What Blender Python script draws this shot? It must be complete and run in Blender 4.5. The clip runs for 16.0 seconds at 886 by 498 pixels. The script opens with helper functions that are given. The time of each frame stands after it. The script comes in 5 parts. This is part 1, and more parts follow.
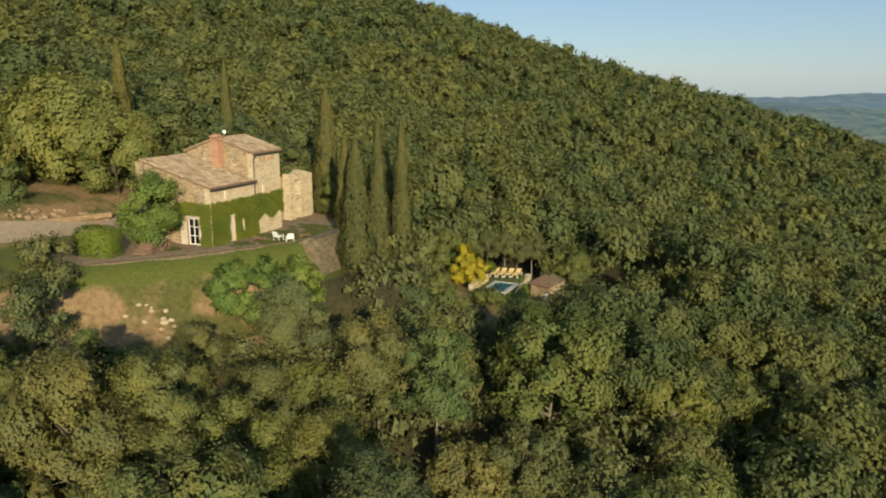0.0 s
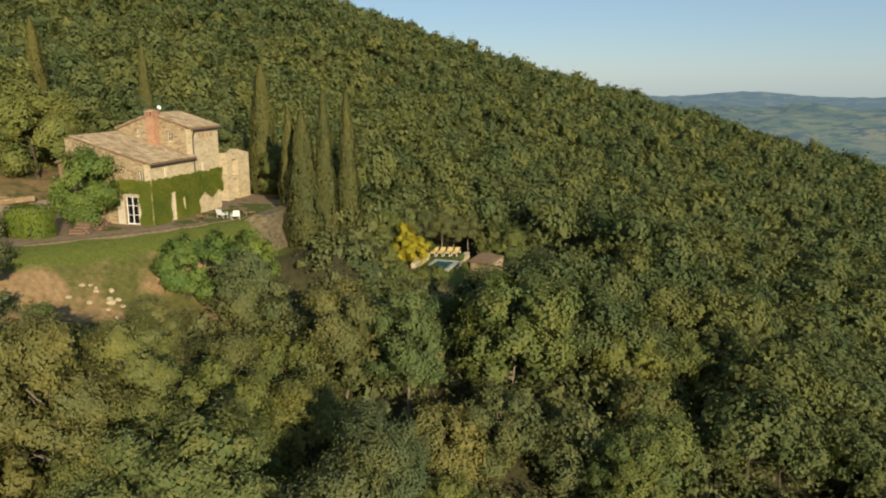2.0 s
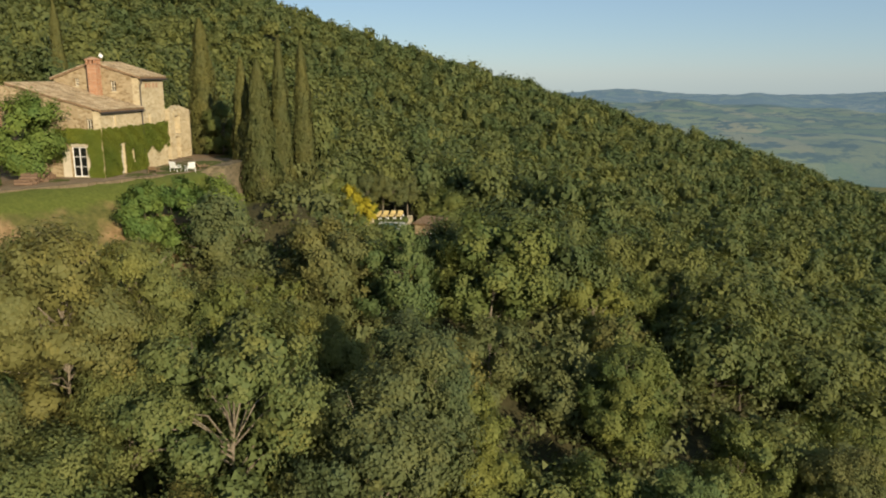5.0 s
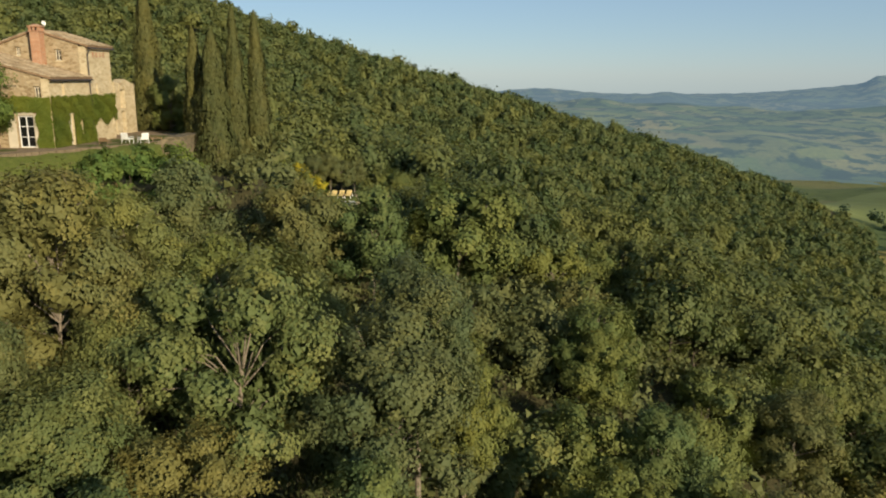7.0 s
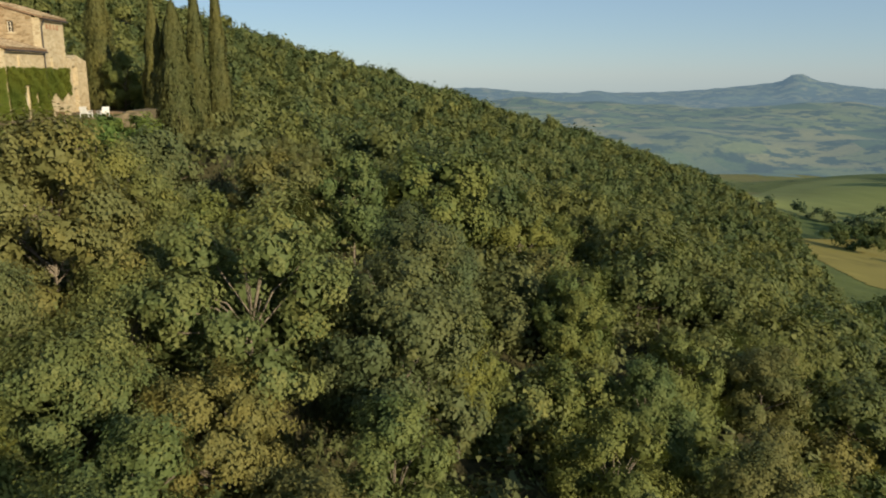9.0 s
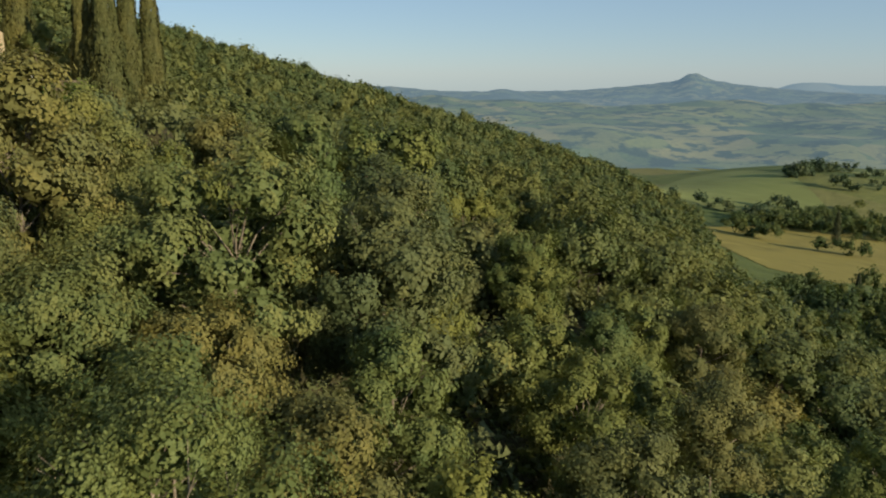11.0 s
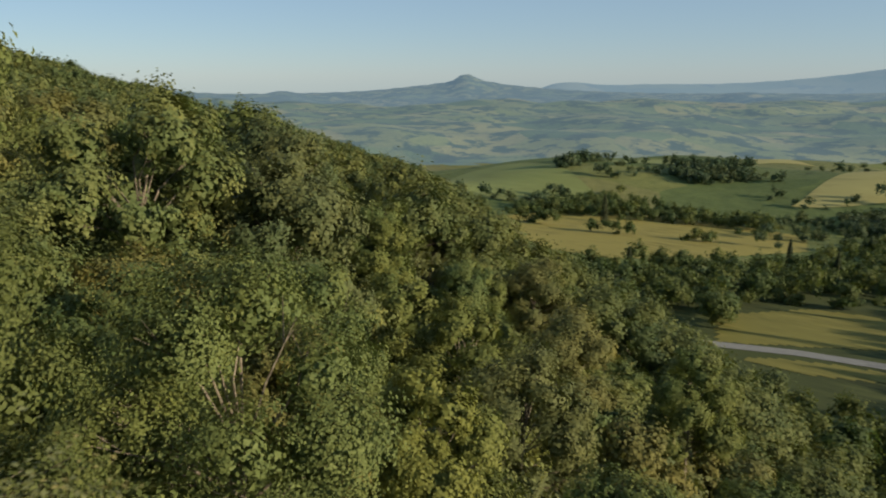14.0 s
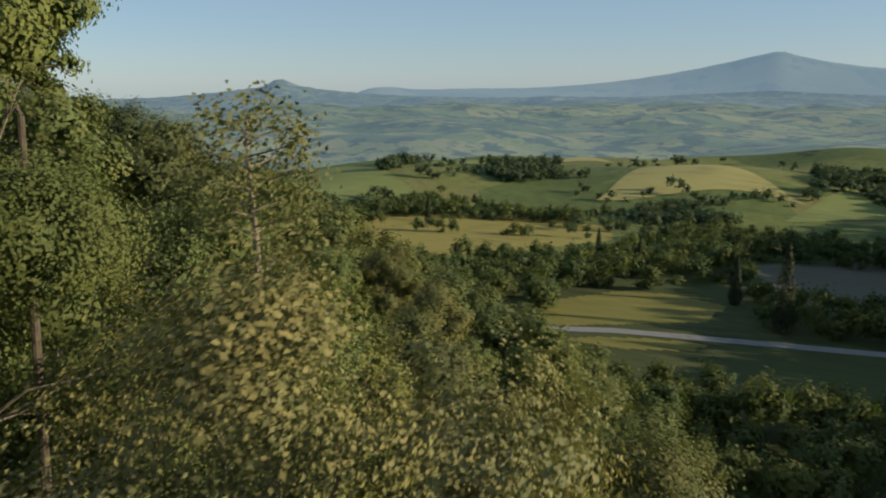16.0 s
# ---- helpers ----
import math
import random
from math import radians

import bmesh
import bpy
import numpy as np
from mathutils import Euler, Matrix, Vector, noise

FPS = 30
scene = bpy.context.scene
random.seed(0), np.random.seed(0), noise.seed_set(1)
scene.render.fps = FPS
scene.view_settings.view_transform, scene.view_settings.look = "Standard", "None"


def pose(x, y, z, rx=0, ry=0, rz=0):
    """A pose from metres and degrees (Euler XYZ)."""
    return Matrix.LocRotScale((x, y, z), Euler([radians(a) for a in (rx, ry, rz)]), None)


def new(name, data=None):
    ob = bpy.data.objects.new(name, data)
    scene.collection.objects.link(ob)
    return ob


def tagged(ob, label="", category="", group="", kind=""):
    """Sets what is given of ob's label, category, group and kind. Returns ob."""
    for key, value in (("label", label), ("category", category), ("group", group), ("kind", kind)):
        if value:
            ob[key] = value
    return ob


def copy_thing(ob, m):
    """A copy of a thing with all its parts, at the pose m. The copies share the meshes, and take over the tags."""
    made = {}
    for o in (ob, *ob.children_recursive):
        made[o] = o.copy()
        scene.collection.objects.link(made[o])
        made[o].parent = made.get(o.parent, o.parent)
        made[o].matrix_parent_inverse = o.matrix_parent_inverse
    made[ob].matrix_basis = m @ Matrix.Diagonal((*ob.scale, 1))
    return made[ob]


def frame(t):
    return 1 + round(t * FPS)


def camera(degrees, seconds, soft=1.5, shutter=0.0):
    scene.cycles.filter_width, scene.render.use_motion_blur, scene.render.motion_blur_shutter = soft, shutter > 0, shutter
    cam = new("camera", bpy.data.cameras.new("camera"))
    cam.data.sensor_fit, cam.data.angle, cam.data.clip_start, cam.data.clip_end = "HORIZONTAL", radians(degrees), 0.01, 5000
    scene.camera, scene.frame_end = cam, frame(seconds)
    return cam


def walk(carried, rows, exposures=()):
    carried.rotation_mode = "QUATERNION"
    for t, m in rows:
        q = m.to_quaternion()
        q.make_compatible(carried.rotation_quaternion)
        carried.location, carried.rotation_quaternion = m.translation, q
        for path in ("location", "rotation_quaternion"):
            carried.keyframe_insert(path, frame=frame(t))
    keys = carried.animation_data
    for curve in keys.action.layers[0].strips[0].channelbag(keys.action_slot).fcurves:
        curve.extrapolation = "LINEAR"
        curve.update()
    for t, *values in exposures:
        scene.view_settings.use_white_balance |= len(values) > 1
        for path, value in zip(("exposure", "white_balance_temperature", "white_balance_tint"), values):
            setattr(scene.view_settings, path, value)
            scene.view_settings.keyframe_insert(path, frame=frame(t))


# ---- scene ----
cam = camera(59.7, 16.0, soft=2.0, shutter=0.5)
# seconds, place in metres, heading (left is plus), pitch, roll in degrees
ROWS = [
    (0.0, -0.00, 0.00, 12.30, 0.00, -12.63, 0.12),
    (0.5, -0.96, -0.05, 11.75, -1.90, -12.59, 0.11),
    (1.0, -1.97, -0.09, 11.17, -3.89, -12.56, 0.03),
    (1.5, -3.02, -0.09, 10.57, -5.80, -12.53, -0.06),
    (2.0, -4.12, -0.05, 9.92, -7.43, -12.54, -0.09),
    (2.5, -5.23, 0.04, 9.25, -8.84, -12.55, -0.07),
    (3.0, -6.33, 0.14, 8.56, -10.20, -12.58, 0.02),
    (3.5, -7.40, 0.23, 7.88, -11.55, -12.56, 0.05),
    (4.0, -8.46, 0.31, 7.21, -13.00, -12.60, 0.00),
    (6.5, -12.98, 0.61, 4.28, -20.39, -12.67, 0.19),
    (7.0, -13.74, 0.64, 3.71, -21.88, -12.67, 0.15),
    (7.5, -14.46, 0.71, 3.19, -23.12, -12.67, 0.06),
    (8.0, -15.19, 0.80, 2.68, -24.23, -12.66, 0.01),
    (10.5, -18.50, 1.80, 0.11, -31.66, -12.70, 0.15),
    (11.0, -19.21, 1.87, -0.40, -33.46, -12.72, 0.16),
    (11.5, -19.91, 1.97, -0.85, -35.15, -12.71, 0.07),
    (12.0, -20.68, 2.09, -1.27, -37.22, -12.67, -0.01),
    (12.5, -21.43, 2.23, -1.57, -40.00, -12.65, -0.08),
    (13.0, -22.27, 2.37, -1.78, -43.11, -12.66, -0.11),
    (13.5, -23.13, 2.48, -1.91, -46.10, -12.62, -0.12),
    (14.0, -24.08, 2.55, -2.06, -49.36, -12.58, -0.13),
    (14.5, -24.98, 2.60, -2.23, -52.63, -12.50, -0.11),
    (15.0, -25.86, 2.66, -2.46, -56.15, -12.44, -0.13),
    (15.5, -26.71, 2.82, -2.65, -59.38, -12.34, -0.19),
    (16.0, -27.60, 2.99, -2.79, -62.73, -12.27, -0.20),
]
walk(cam, [(t, pose(x, y, z, 0, 0, yaw) @ pose(0, 0, 0, 90 + pitch) @ pose(0, 0, 0, 0, 0, roll)) for t, x, y, z, yaw, pitch, roll in ROWS])

# ---- light ----
SUN_AZ, SUN_EL = 166.0, 16.5     # degrees clockwise from north (+y), and above the horizon
world = bpy.data.worlds.new("evening_sky")
scene.world = world
world.use_nodes = True
wn = world.node_tree
sky = wn.nodes.new("ShaderNodeTexSky")
sky.sky_type = "NISHITA"
sky.sun_disc = False
sky.sun_elevation = radians(SUN_EL)
sky.sun_rotation = radians(SUN_AZ)
sky.altitude = 500
sky.air_density = 0.85
sky.dust_density = 0.2
sky.ozone_density = 3.0
veil = wn.nodes.new("ShaderNodeMixRGB")         # the even veil of a hazy evening over the clear sky
veil.inputs[0].default_value, veil.inputs[2].default_value = 0.5, (3.3, 4.45, 5.5, 1)
wn.links.new(sky.outputs[0], veil.inputs[1])
wn.links.new(veil.outputs[0], wn.nodes["Background"].inputs[0])
wn.nodes["Background"].inputs[1].default_value = 0.086
sun = new("sun", bpy.data.lights.new("sun", "SUN"))
sun.data.energy, sun.data.angle, sun.data.color = 5.0, radians(0.6), (1.0, 0.85, 0.60)
az, el = radians(SUN_AZ), radians(SUN_EL)
TO_SUN = Vector((math.sin(az) * math.cos(el), math.cos(az) * math.cos(el), math.sin(el)))
sun.matrix_world = TO_SUN.to_track_quat("Z", "Y").to_matrix().to_4x4()
scene.view_settings.exposure = 0.31


# ---- materials ----
class Mat:
    """A small builder of node materials."""

    def __init__(self, name):
        self.m = bpy.data.materials.new(name)
        self.m.use_nodes = True
        self.t = self.m.node_tree
        self.b = self.t.nodes["Principled BSDF"]
        self.b.inputs["Specular IOR Level"].default_value = 0.25
        self.out = self.t.nodes["Material Output"]

    def n(self, kind, **values):
        node = self.t.nodes.new("ShaderNode" + kind)
        for k, v in values.items():
            node.inputs[k.replace("_", " ")].default_value = v
        return node

    def link(self, a, b):
        self.t.links.new(a, b)

    def pos(self):
        return self.n("NewGeometry").outputs["Position"]

    def noise(self, scale, detail=4.0, rough=0.55, vec=None):
        node = self.n("TexNoise", Scale=scale, Detail=detail, Roughness=rough)
        self.link(vec or self.pos(), node.inputs["Vector"])
        return node.outputs["Fac"]

    def ramp(self, fac, *stops):
        node = self.n("ValToRGB")
        e = node.color_ramp.elements
        while len(e) < len(stops):
            e.new(0.5)
        for k, (p, c) in zip(e, stops):
            k.position, k.color = p, (*c, 1)
        self.link(fac, node.inputs[0])
        return node.outputs[0]

    def mix(self, fac, a, b, how="MIX"):
        node = self.n("MixRGB")
        node.blend_type = how
        for i, v in enumerate((fac, a, b)):
            if isinstance(v, (int, float)):
                node.inputs[i].default_value = v
            elif isinstance(v, tuple):
                node.inputs[i].default_value = (*v, 1)
            else:
                self.link(v, node.inputs[i])
        return node.outputs[0]

    def math(self, how, a, b=0.0):
        node = self.n("Math")
        node.operation = how
        for i, v in enumerate((a, b)):
            if isinstance(v, (int, float)):
                node.inputs[i].default_value = v
            else:
                self.link(v, node.inputs[i])
        return node.outputs[0]

    def done(self, color, rough=0.9, bump=None, strength=0.4, distance=0.05):
        if isinstance(color, tuple):
            self.b.inputs["Base Color"].default_value = (*color, 1)
        else:
            self.link(color, self.b.inputs["Base Color"])
        self.b.inputs["Roughness"].default_value = rough
        if bump is not None:
            node = self.n("Bump", Strength=strength, Distance=distance)
            self.link(bump, node.inputs["Height"])
            self.link(node.outputs[0], self.b.inputs["Normal"])
        return self.m


def leaf_material(name, dark, mid, light, tint_scale=0.14, through_light=0.22):
    k = Mat(name)
    isl = k.n("NewGeometry").outputs["Random Per Island"]
    ob = k.n("ObjectInfo").outputs["Random"]
    base = k.ramp(k.math("ADD", k.math("MULTIPLY", isl, 0.34), 0.33), (0.0, dark), (0.55, mid), (1.0, light))
    big = k.noise(tint_scale, 2.0)
    own = k.n("Attribute")
    own.attribute_name = "tint"
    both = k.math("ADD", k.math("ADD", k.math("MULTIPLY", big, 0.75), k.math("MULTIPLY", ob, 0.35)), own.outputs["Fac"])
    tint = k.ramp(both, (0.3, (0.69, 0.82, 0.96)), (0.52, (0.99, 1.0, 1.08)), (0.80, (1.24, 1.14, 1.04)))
    col = k.mix(1.0, base, tint, "MULTIPLY")
    k.done(col, 0.72)
    tr = k.n("BsdfTranslucent")
    k.link(k.mix(1.0, col, (1.12, 1.18, 0.7), "MULTIPLY"), tr.inputs[0])
    mx = k.n("MixShader", Fac=through_light)
    k.link(k.b.outputs[0], mx.inputs[1])
    k.link(tr.outputs[0], mx.inputs[2])
    k.link(mx.outputs[0], k.out.inputs[0])
    return k.m


def bark_material(name, a, b):
    k = Mat(name)
    f = k.noise(7.0, 6.0)
    return k.done(k.ramp(f, (0.3, a), (0.7, b)), 0.95, f, 0.8)


OAK = leaf_material("oak_leaves", (0.088, 0.105, 0.026), (0.140, 0.160, 0.039), (0.22, 0.225, 0.065))
GREEN_OAK = leaf_material("young_oak_leaves", (0.080, 0.106, 0.030), (0.128, 0.156, 0.044), (0.20, 0.226, 0.074))
BRONZE_OAK = leaf_material("bronze_oak_leaves", (0.100, 0.102, 0.030), (0.152, 0.150, 0.045), (0.23, 0.215, 0.076))
DUSKY_OAK = leaf_material("dusky_oak_leaves", (0.078, 0.092, 0.032), (0.120, 0.134, 0.046), (0.18, 0.19, 0.072))
LIGHT_OAK = leaf_material("sunny_oak_leaves", (0.128, 0.140, 0.032), (0.192, 0.202, 0.050), (0.28, 0.28, 0.08))
FOREST = leaf_material("forest_leaves", (0.066, 0.083, 0.026), (0.110, 0.128, 0.038), (0.168, 0.180, 0.056), 0.05)
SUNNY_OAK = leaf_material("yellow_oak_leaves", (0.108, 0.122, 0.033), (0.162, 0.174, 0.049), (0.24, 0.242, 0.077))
# oak leaves toned down: the valley woods' shade is put into the colour
SHADED_OAK = leaf_material("shaded_oak_leaves", (0.062, 0.082, 0.026), (0.100, 0.124, 0.036), (0.155, 0.175, 0.052), 0.05, 0.3)
# leaves greyed and blued: distance haze put into the colour of the far trees
HAZED_LEAVES = leaf_material("hazed_leaves", (0.055, 0.078, 0.036), (0.085, 0.112, 0.050), (0.125, 0.150, 0.066), 0.02, 0.3)
CYPRESS = leaf_material("cypress_leaves", (0.050, 0.052, 0.015), (0.098, 0.098, 0.026), (0.165, 0.155, 0.045), 0.5, 0.15)
# the same cypress leaves, darkened for the shaded side of the valley trees
SHADED_CYPRESS = leaf_material("shaded_cypress_leaves", (0.022, 0.030, 0.014), (0.036, 0.048, 0.020), (0.06, 0.075, 0.03), 0.5, 0.1)
FIG = leaf_material("fig_leaves", (0.085, 0.128, 0.024), (0.140, 0.195, 0.040), (0.22, 0.275, 0.07), 0.5)
IVY = leaf_material("ivy_leaves", (0.090, 0.112, 0.013), (0.130, 0.152, 0.018), (0.18, 0.20, 0.03), 0.4)
HEDGE = leaf_material("hedge_leaves", (0.105, 0.150, 0.016), (0.140, 0.190, 0.022), (0.18, 0.23, 0.03), 0.5)
OLIVE = leaf_material("olive_leaves", (0.085, 0.100, 0.035), (0.14, 0.155, 0.055), (0.22, 0.225, 0.09), 0.5)
BROOM = leaf_material("broom_flowers", (0.17, 0.17, 0.018), (0.33, 0.30, 0.025), (0.46, 0.41, 0.04), 0.5)
PALE_OAK = leaf_material("pale_oak_leaves", (0.135, 0.128, 0.045), (0.208, 0.192, 0.072), (0.36, 0.325, 0.14), 0.5)
BARK = bark_material("bark", (0.05, 0.040, 0.028), (0.115, 0.095, 0.068))
PALE_BARK = bark_material("pale_bark", (0.13, 0.105, 0.075), (0.28, 0.235, 0.175))


HOUSE_AT, HOUSE_TURN = (-18.75, 61.4, -1.35), 65.5     # the house's front corner on the terrace, and its long side's turn
HU, HV = (math.cos(radians(HOUSE_TURN)), math.sin(radians(HOUSE_TURN))), (-math.sin(radians(HOUSE_TURN)), math.cos(radians(HOUSE_TURN)))


def ground_material():
    """Bare ochre earth and scrub; mown grass on the terrace bank, gravel on the terrace."""
    k = Mat("hill_ground")
    f = k.noise(0.30, 6.0)
    g = k.noise(2.5, 6.0, 0.65)
    dirt = k.ramp(g, (0.3, (0.18, 0.115, 0.052)), (0.7, (0.33, 0.225, 0.115)))
    grass = k.ramp(g, (0.3, (0.055, 0.064, 0.016)), (0.7, (0.135, 0.125, 0.038)))
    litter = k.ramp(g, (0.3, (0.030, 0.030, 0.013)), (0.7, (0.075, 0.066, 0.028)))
    sep = k.n("SeparateXYZ")
    k.link(k.pos(), sep.inputs[0])
    bare = None
    for cx, cy, rx, ry in ((-24.0, 52.0, 17.0, 12.0), (11.0, 79.0, 16.0, 13.0), (-36.0, 70.0, 14.0, 14.0)):
        ex = k.math("POWER", k.math("ABSOLUTE", k.math("DIVIDE", k.math("SUBTRACT", sep.outputs[0], cx), rx)), 2.0)
        ey = k.math("POWER", k.math("ABSOLUTE", k.math("DIVIDE", k.math("SUBTRACT", sep.outputs[1], cy), ry)), 2.0)
        e = k.math("LESS_THAN", k.math("ADD", k.math("ADD", ex, ey), k.math("MULTIPLY", k.math("SUBTRACT", f, 0.5), 1.2)), 1.0)
        bare = e if bare is None else k.math("MAXIMUM", bare, e)
    col = k.mix(k.ramp(f, (0.42, (0, 0, 0)), (0.56, (1, 1, 1))), grass, dirt)
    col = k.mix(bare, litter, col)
    x, y = k.math("SUBTRACT", sep.outputs[0], HOUSE_AT[0]), k.math("SUBTRACT", sep.outputs[1], HOUSE_AT[1])
    u = k.math("ADD", k.math("MULTIPLY", x, HU[0]), k.math("MULTIPLY", y, HU[1]))
    v = k.math("ADD", k.math("MULTIPLY", x, HV[0]), k.math("MULTIPLY", y, HV[1]))
    d = k.math("SUBTRACT", k.math("ADD", k.math("MULTIPLY", u, -0.585), k.math("MULTIPLY", v, -0.813)), 1.7)
    d = k.math("MAXIMUM", d, k.math("SUBTRACT", k.math("MULTIPLY", v, -1.0), 5.9))
    d = k.math("MAXIMUM", d, k.math("SUBTRACT", k.math("MULTIPLY", u, -1.0), 9.0))
    d = k.math("MAXIMUM", d, k.math("MAXIMUM", k.math("SUBTRACT", u, 18.0), k.math("SUBTRACT", v, 12.0)))
    wob = k.math("MULTIPLY", k.math("SUBTRACT", k.noise(0.5, 4.0), 0.5), 2.0)
    dw = k.math("ADD", d, wob)
    lawn = k.ramp(k.noise(5.0, 5.0, 0.7), (0.3, (0.066, 0.086, 0.014)), (0.7, (0.125, 0.142, 0.028)))
    near = k.n("MapRange")
    near.inputs[1].default_value, near.inputs[2].default_value = 2.9, 2.3
    k.link(dw, near.inputs[0])
    col = k.mix(near.outputs[0], col, lawn)
    px, py = k.math("DIVIDE", k.math("SUBTRACT", sep.outputs[0], 7.2), 4.6), k.math("DIVIDE", k.math("SUBTRACT", sep.outputs[1], 81.0), 5.0)
    by_pool = k.math("LESS_THAN", k.math("ADD", k.math("MULTIPLY", px, px), k.math("MULTIPLY", py, py)), 1.0)
    col = k.mix(by_pool, col, lawn)
    gravel = k.ramp(g, (0.3, (0.19, 0.135, 0.08)), (0.7, (0.32, 0.24, 0.155)))
    lawn_gap = k.math("GREATER_THAN", k.math("ADD", k.noise(0.45, 3.0), k.math("MULTIPLY", v, -0.035)), 0.56)
    top = k.n("MapRange")
    top.inputs[1].default_value, top.inputs[2].default_value = 0.1, -0.1
    k.link(d, top.inputs[0])
    col = k.mix(top.outputs[0], col, k.mix(lawn_gap, gravel, lawn))
    return k.done(col, 0.95, g, 0.7, 0.15)


def plain_field(name, a, b, scale, bands=0.0):
    """One field's crop or stubble, in faint rows."""
    k = Mat(name)
    m = k.n("Mapping")
    m.inputs["Rotation"].default_value = (0, 0, 0.7)
    m.inputs["Scale"].default_value = (scale, scale * 0.25, scale)
    k.link(k.pos(), m.inputs["Vector"])
    f = k.noise(1.0, 6.0, 0.65, m.outputs[0])
    big = k.noise(0.02, 3.0)
    col = k.mix(k.ramp(big, (0.35, (0, 0, 0)), (0.65, (1, 1, 1))), k.ramp(f, (0.3, a), (0.7, b)), k.ramp(f, (0.3, b), (0.7, tuple(v * 0.6 for v in a))))
    return k.done(col, 1.0, f, 0.4, 0.3)


def fields_material(name, sizes, haze, dim=1.0, wooded_from=0.55, green=False):
    """Farmland in patches: meadows, ripe and young corn, ploughed ground, dark woods. haze: its colour, share and glow.
    """
    k = Mat(name)
    p = k.pos()
    w = k.n("TexNoise", Scale=sizes[1], Detail=2.0)
    k.link(p, w.inputs["Vector"])
    off = k.mix(1.0, w.outputs["Color"], (sizes[2], sizes[2], 0.0), "MULTIPLY")
    vec = k.mix(1.0, p, off, "ADD")
    flat = k.n("Mapping")
    flat.inputs["Scale"].default_value = (1.0, 0.55, 0.0)
    flat.inputs["Rotation"].default_value = (0, 0, 0.5)
    k.link(vec, flat.inputs["Vector"])
    cell = k.n("TexVoronoi", Scale=sizes[0])
    k.link(flat.outputs[0], cell.inputs["Vector"])
    sep = k.n("SeparateColor")
    k.link(cell.outputs["Color"], sep.inputs[0])
    col = k.ramp(sep.outputs[0], (0.0, (0.070, 0.105, 0.028)), (0.22, (0.13, 0.165, 0.038)), (0.42, (0.20, 0.21, 0.052)), (0.60, (0.27, 0.24, 0.080)), (0.78, (0.105, 0.140, 0.038)), (1.0, (0.30, 0.245, 0.090)))
    if green:
        col = k.mix(0.55, col, (0.075, 0.105, 0.035))
    woods = k.noise(sizes[1] * 1.9, 9.0, 0.66)
    col = k.mix(k.ramp(woods, (wooded_from, (0, 0, 0)), (wooded_from + 0.06, (1, 1, 1))), col, (0.022, 0.038, 0.015))
    fine = k.noise(sizes[0] * 9, 6.0, 0.65)
    col = k.mix(0.5, col, k.ramp(fine, (0.3, (0.55, 0.6, 0.55)), (0.7, (1.35, 1.3, 1.2))), "MULTIPLY")
    # aerial haze painted in: base colour mixed towards it and dimmed, plus a glow
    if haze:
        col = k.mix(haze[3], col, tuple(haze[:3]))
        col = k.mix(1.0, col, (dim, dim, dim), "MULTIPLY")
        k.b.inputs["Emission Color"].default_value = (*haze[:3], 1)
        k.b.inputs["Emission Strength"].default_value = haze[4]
    return k.done(col, 1.0, fine, 0.5, 2.0)


HILL_GROUND = ground_material()
FIELDS = fields_material("valley_fields", (0.0125, 0.009, 45.0), None, 1.0, 0.60, True)
# the next three carry painted haze, thicker with distance
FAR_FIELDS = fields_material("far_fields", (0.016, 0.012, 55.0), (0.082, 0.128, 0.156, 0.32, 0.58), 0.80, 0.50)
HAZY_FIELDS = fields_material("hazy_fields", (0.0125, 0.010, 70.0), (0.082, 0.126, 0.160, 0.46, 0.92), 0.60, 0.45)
MOUNTAIN = fields_material("hazy_mountain", (0.006, 0.0035, 150.0), (0.092, 0.136, 0.172, 0.66, 1.22), 0.6)


# ---- the lie of the land ----
def soft(v, k):
    return np.logaddexp(0.0, v / k) * k


def smax(a, b, k):
    return b + soft(a - b, k)


def slope_height(x, y):
    """The wooded hillside: it falls to the east, with a spur behind the house."""
    p = -34.8 + 0.44 * y - 0.40 * soft(y - 50.0, 5.0) + 0.235 * soft(y - 205.0, 22.0) - 0.55 * soft(y - 345.0, 14.0)
    b = -0.275 - 0.30 * np.exp(-((y + 2.0) / 24.0) ** 2)
    steep = -0.33 * soft(x - 36.0, 10.0) * np.exp(-(np.maximum(y, -60.0) / 95.0) ** 2)
    shoulder = 2.8 / (1 + np.exp((x - 22.0) / 12.0)) * np.clip((y - 180.0) / 120.0, 0, 1)
    end = -0.22 * soft(x - 100.0, 12.0) / (1 + np.exp(-np.clip((0.80 * x - y - 4.0) / 8.0, -40, 40)))
    return p + b * (x - 10.0) + steep + shoulder + end


def valley_height(x, y):
    r = np.hypot(x, y)
    d = -50.0 - 0.080 * np.clip(x, -100, 420) - 0.0 * r
    roll = np.sin(x * 0.011 + 0.6) * np.sin(y * 0.013 + x * 0.004 + 1.0) * 11.0 + np.sin(x * 0.005 - 2.0 + y * 0.007) * 9.0 + np.sin(x * 0.021 + y * 0.012) * np.sin(y * 0.025 - x * 0.009) * 4.5
    mounds = 15.0 * np.exp(-((x - 486) ** 2 + (y - 333) ** 2) / 100.0 ** 2) + 17.0 * np.exp(-((x - 585) / 90.0) ** 2 - ((y - 100) / 120.0) ** 2)
    return d + roll * np.clip((r - 420.0) / 400.0, 0, 1) + mounds


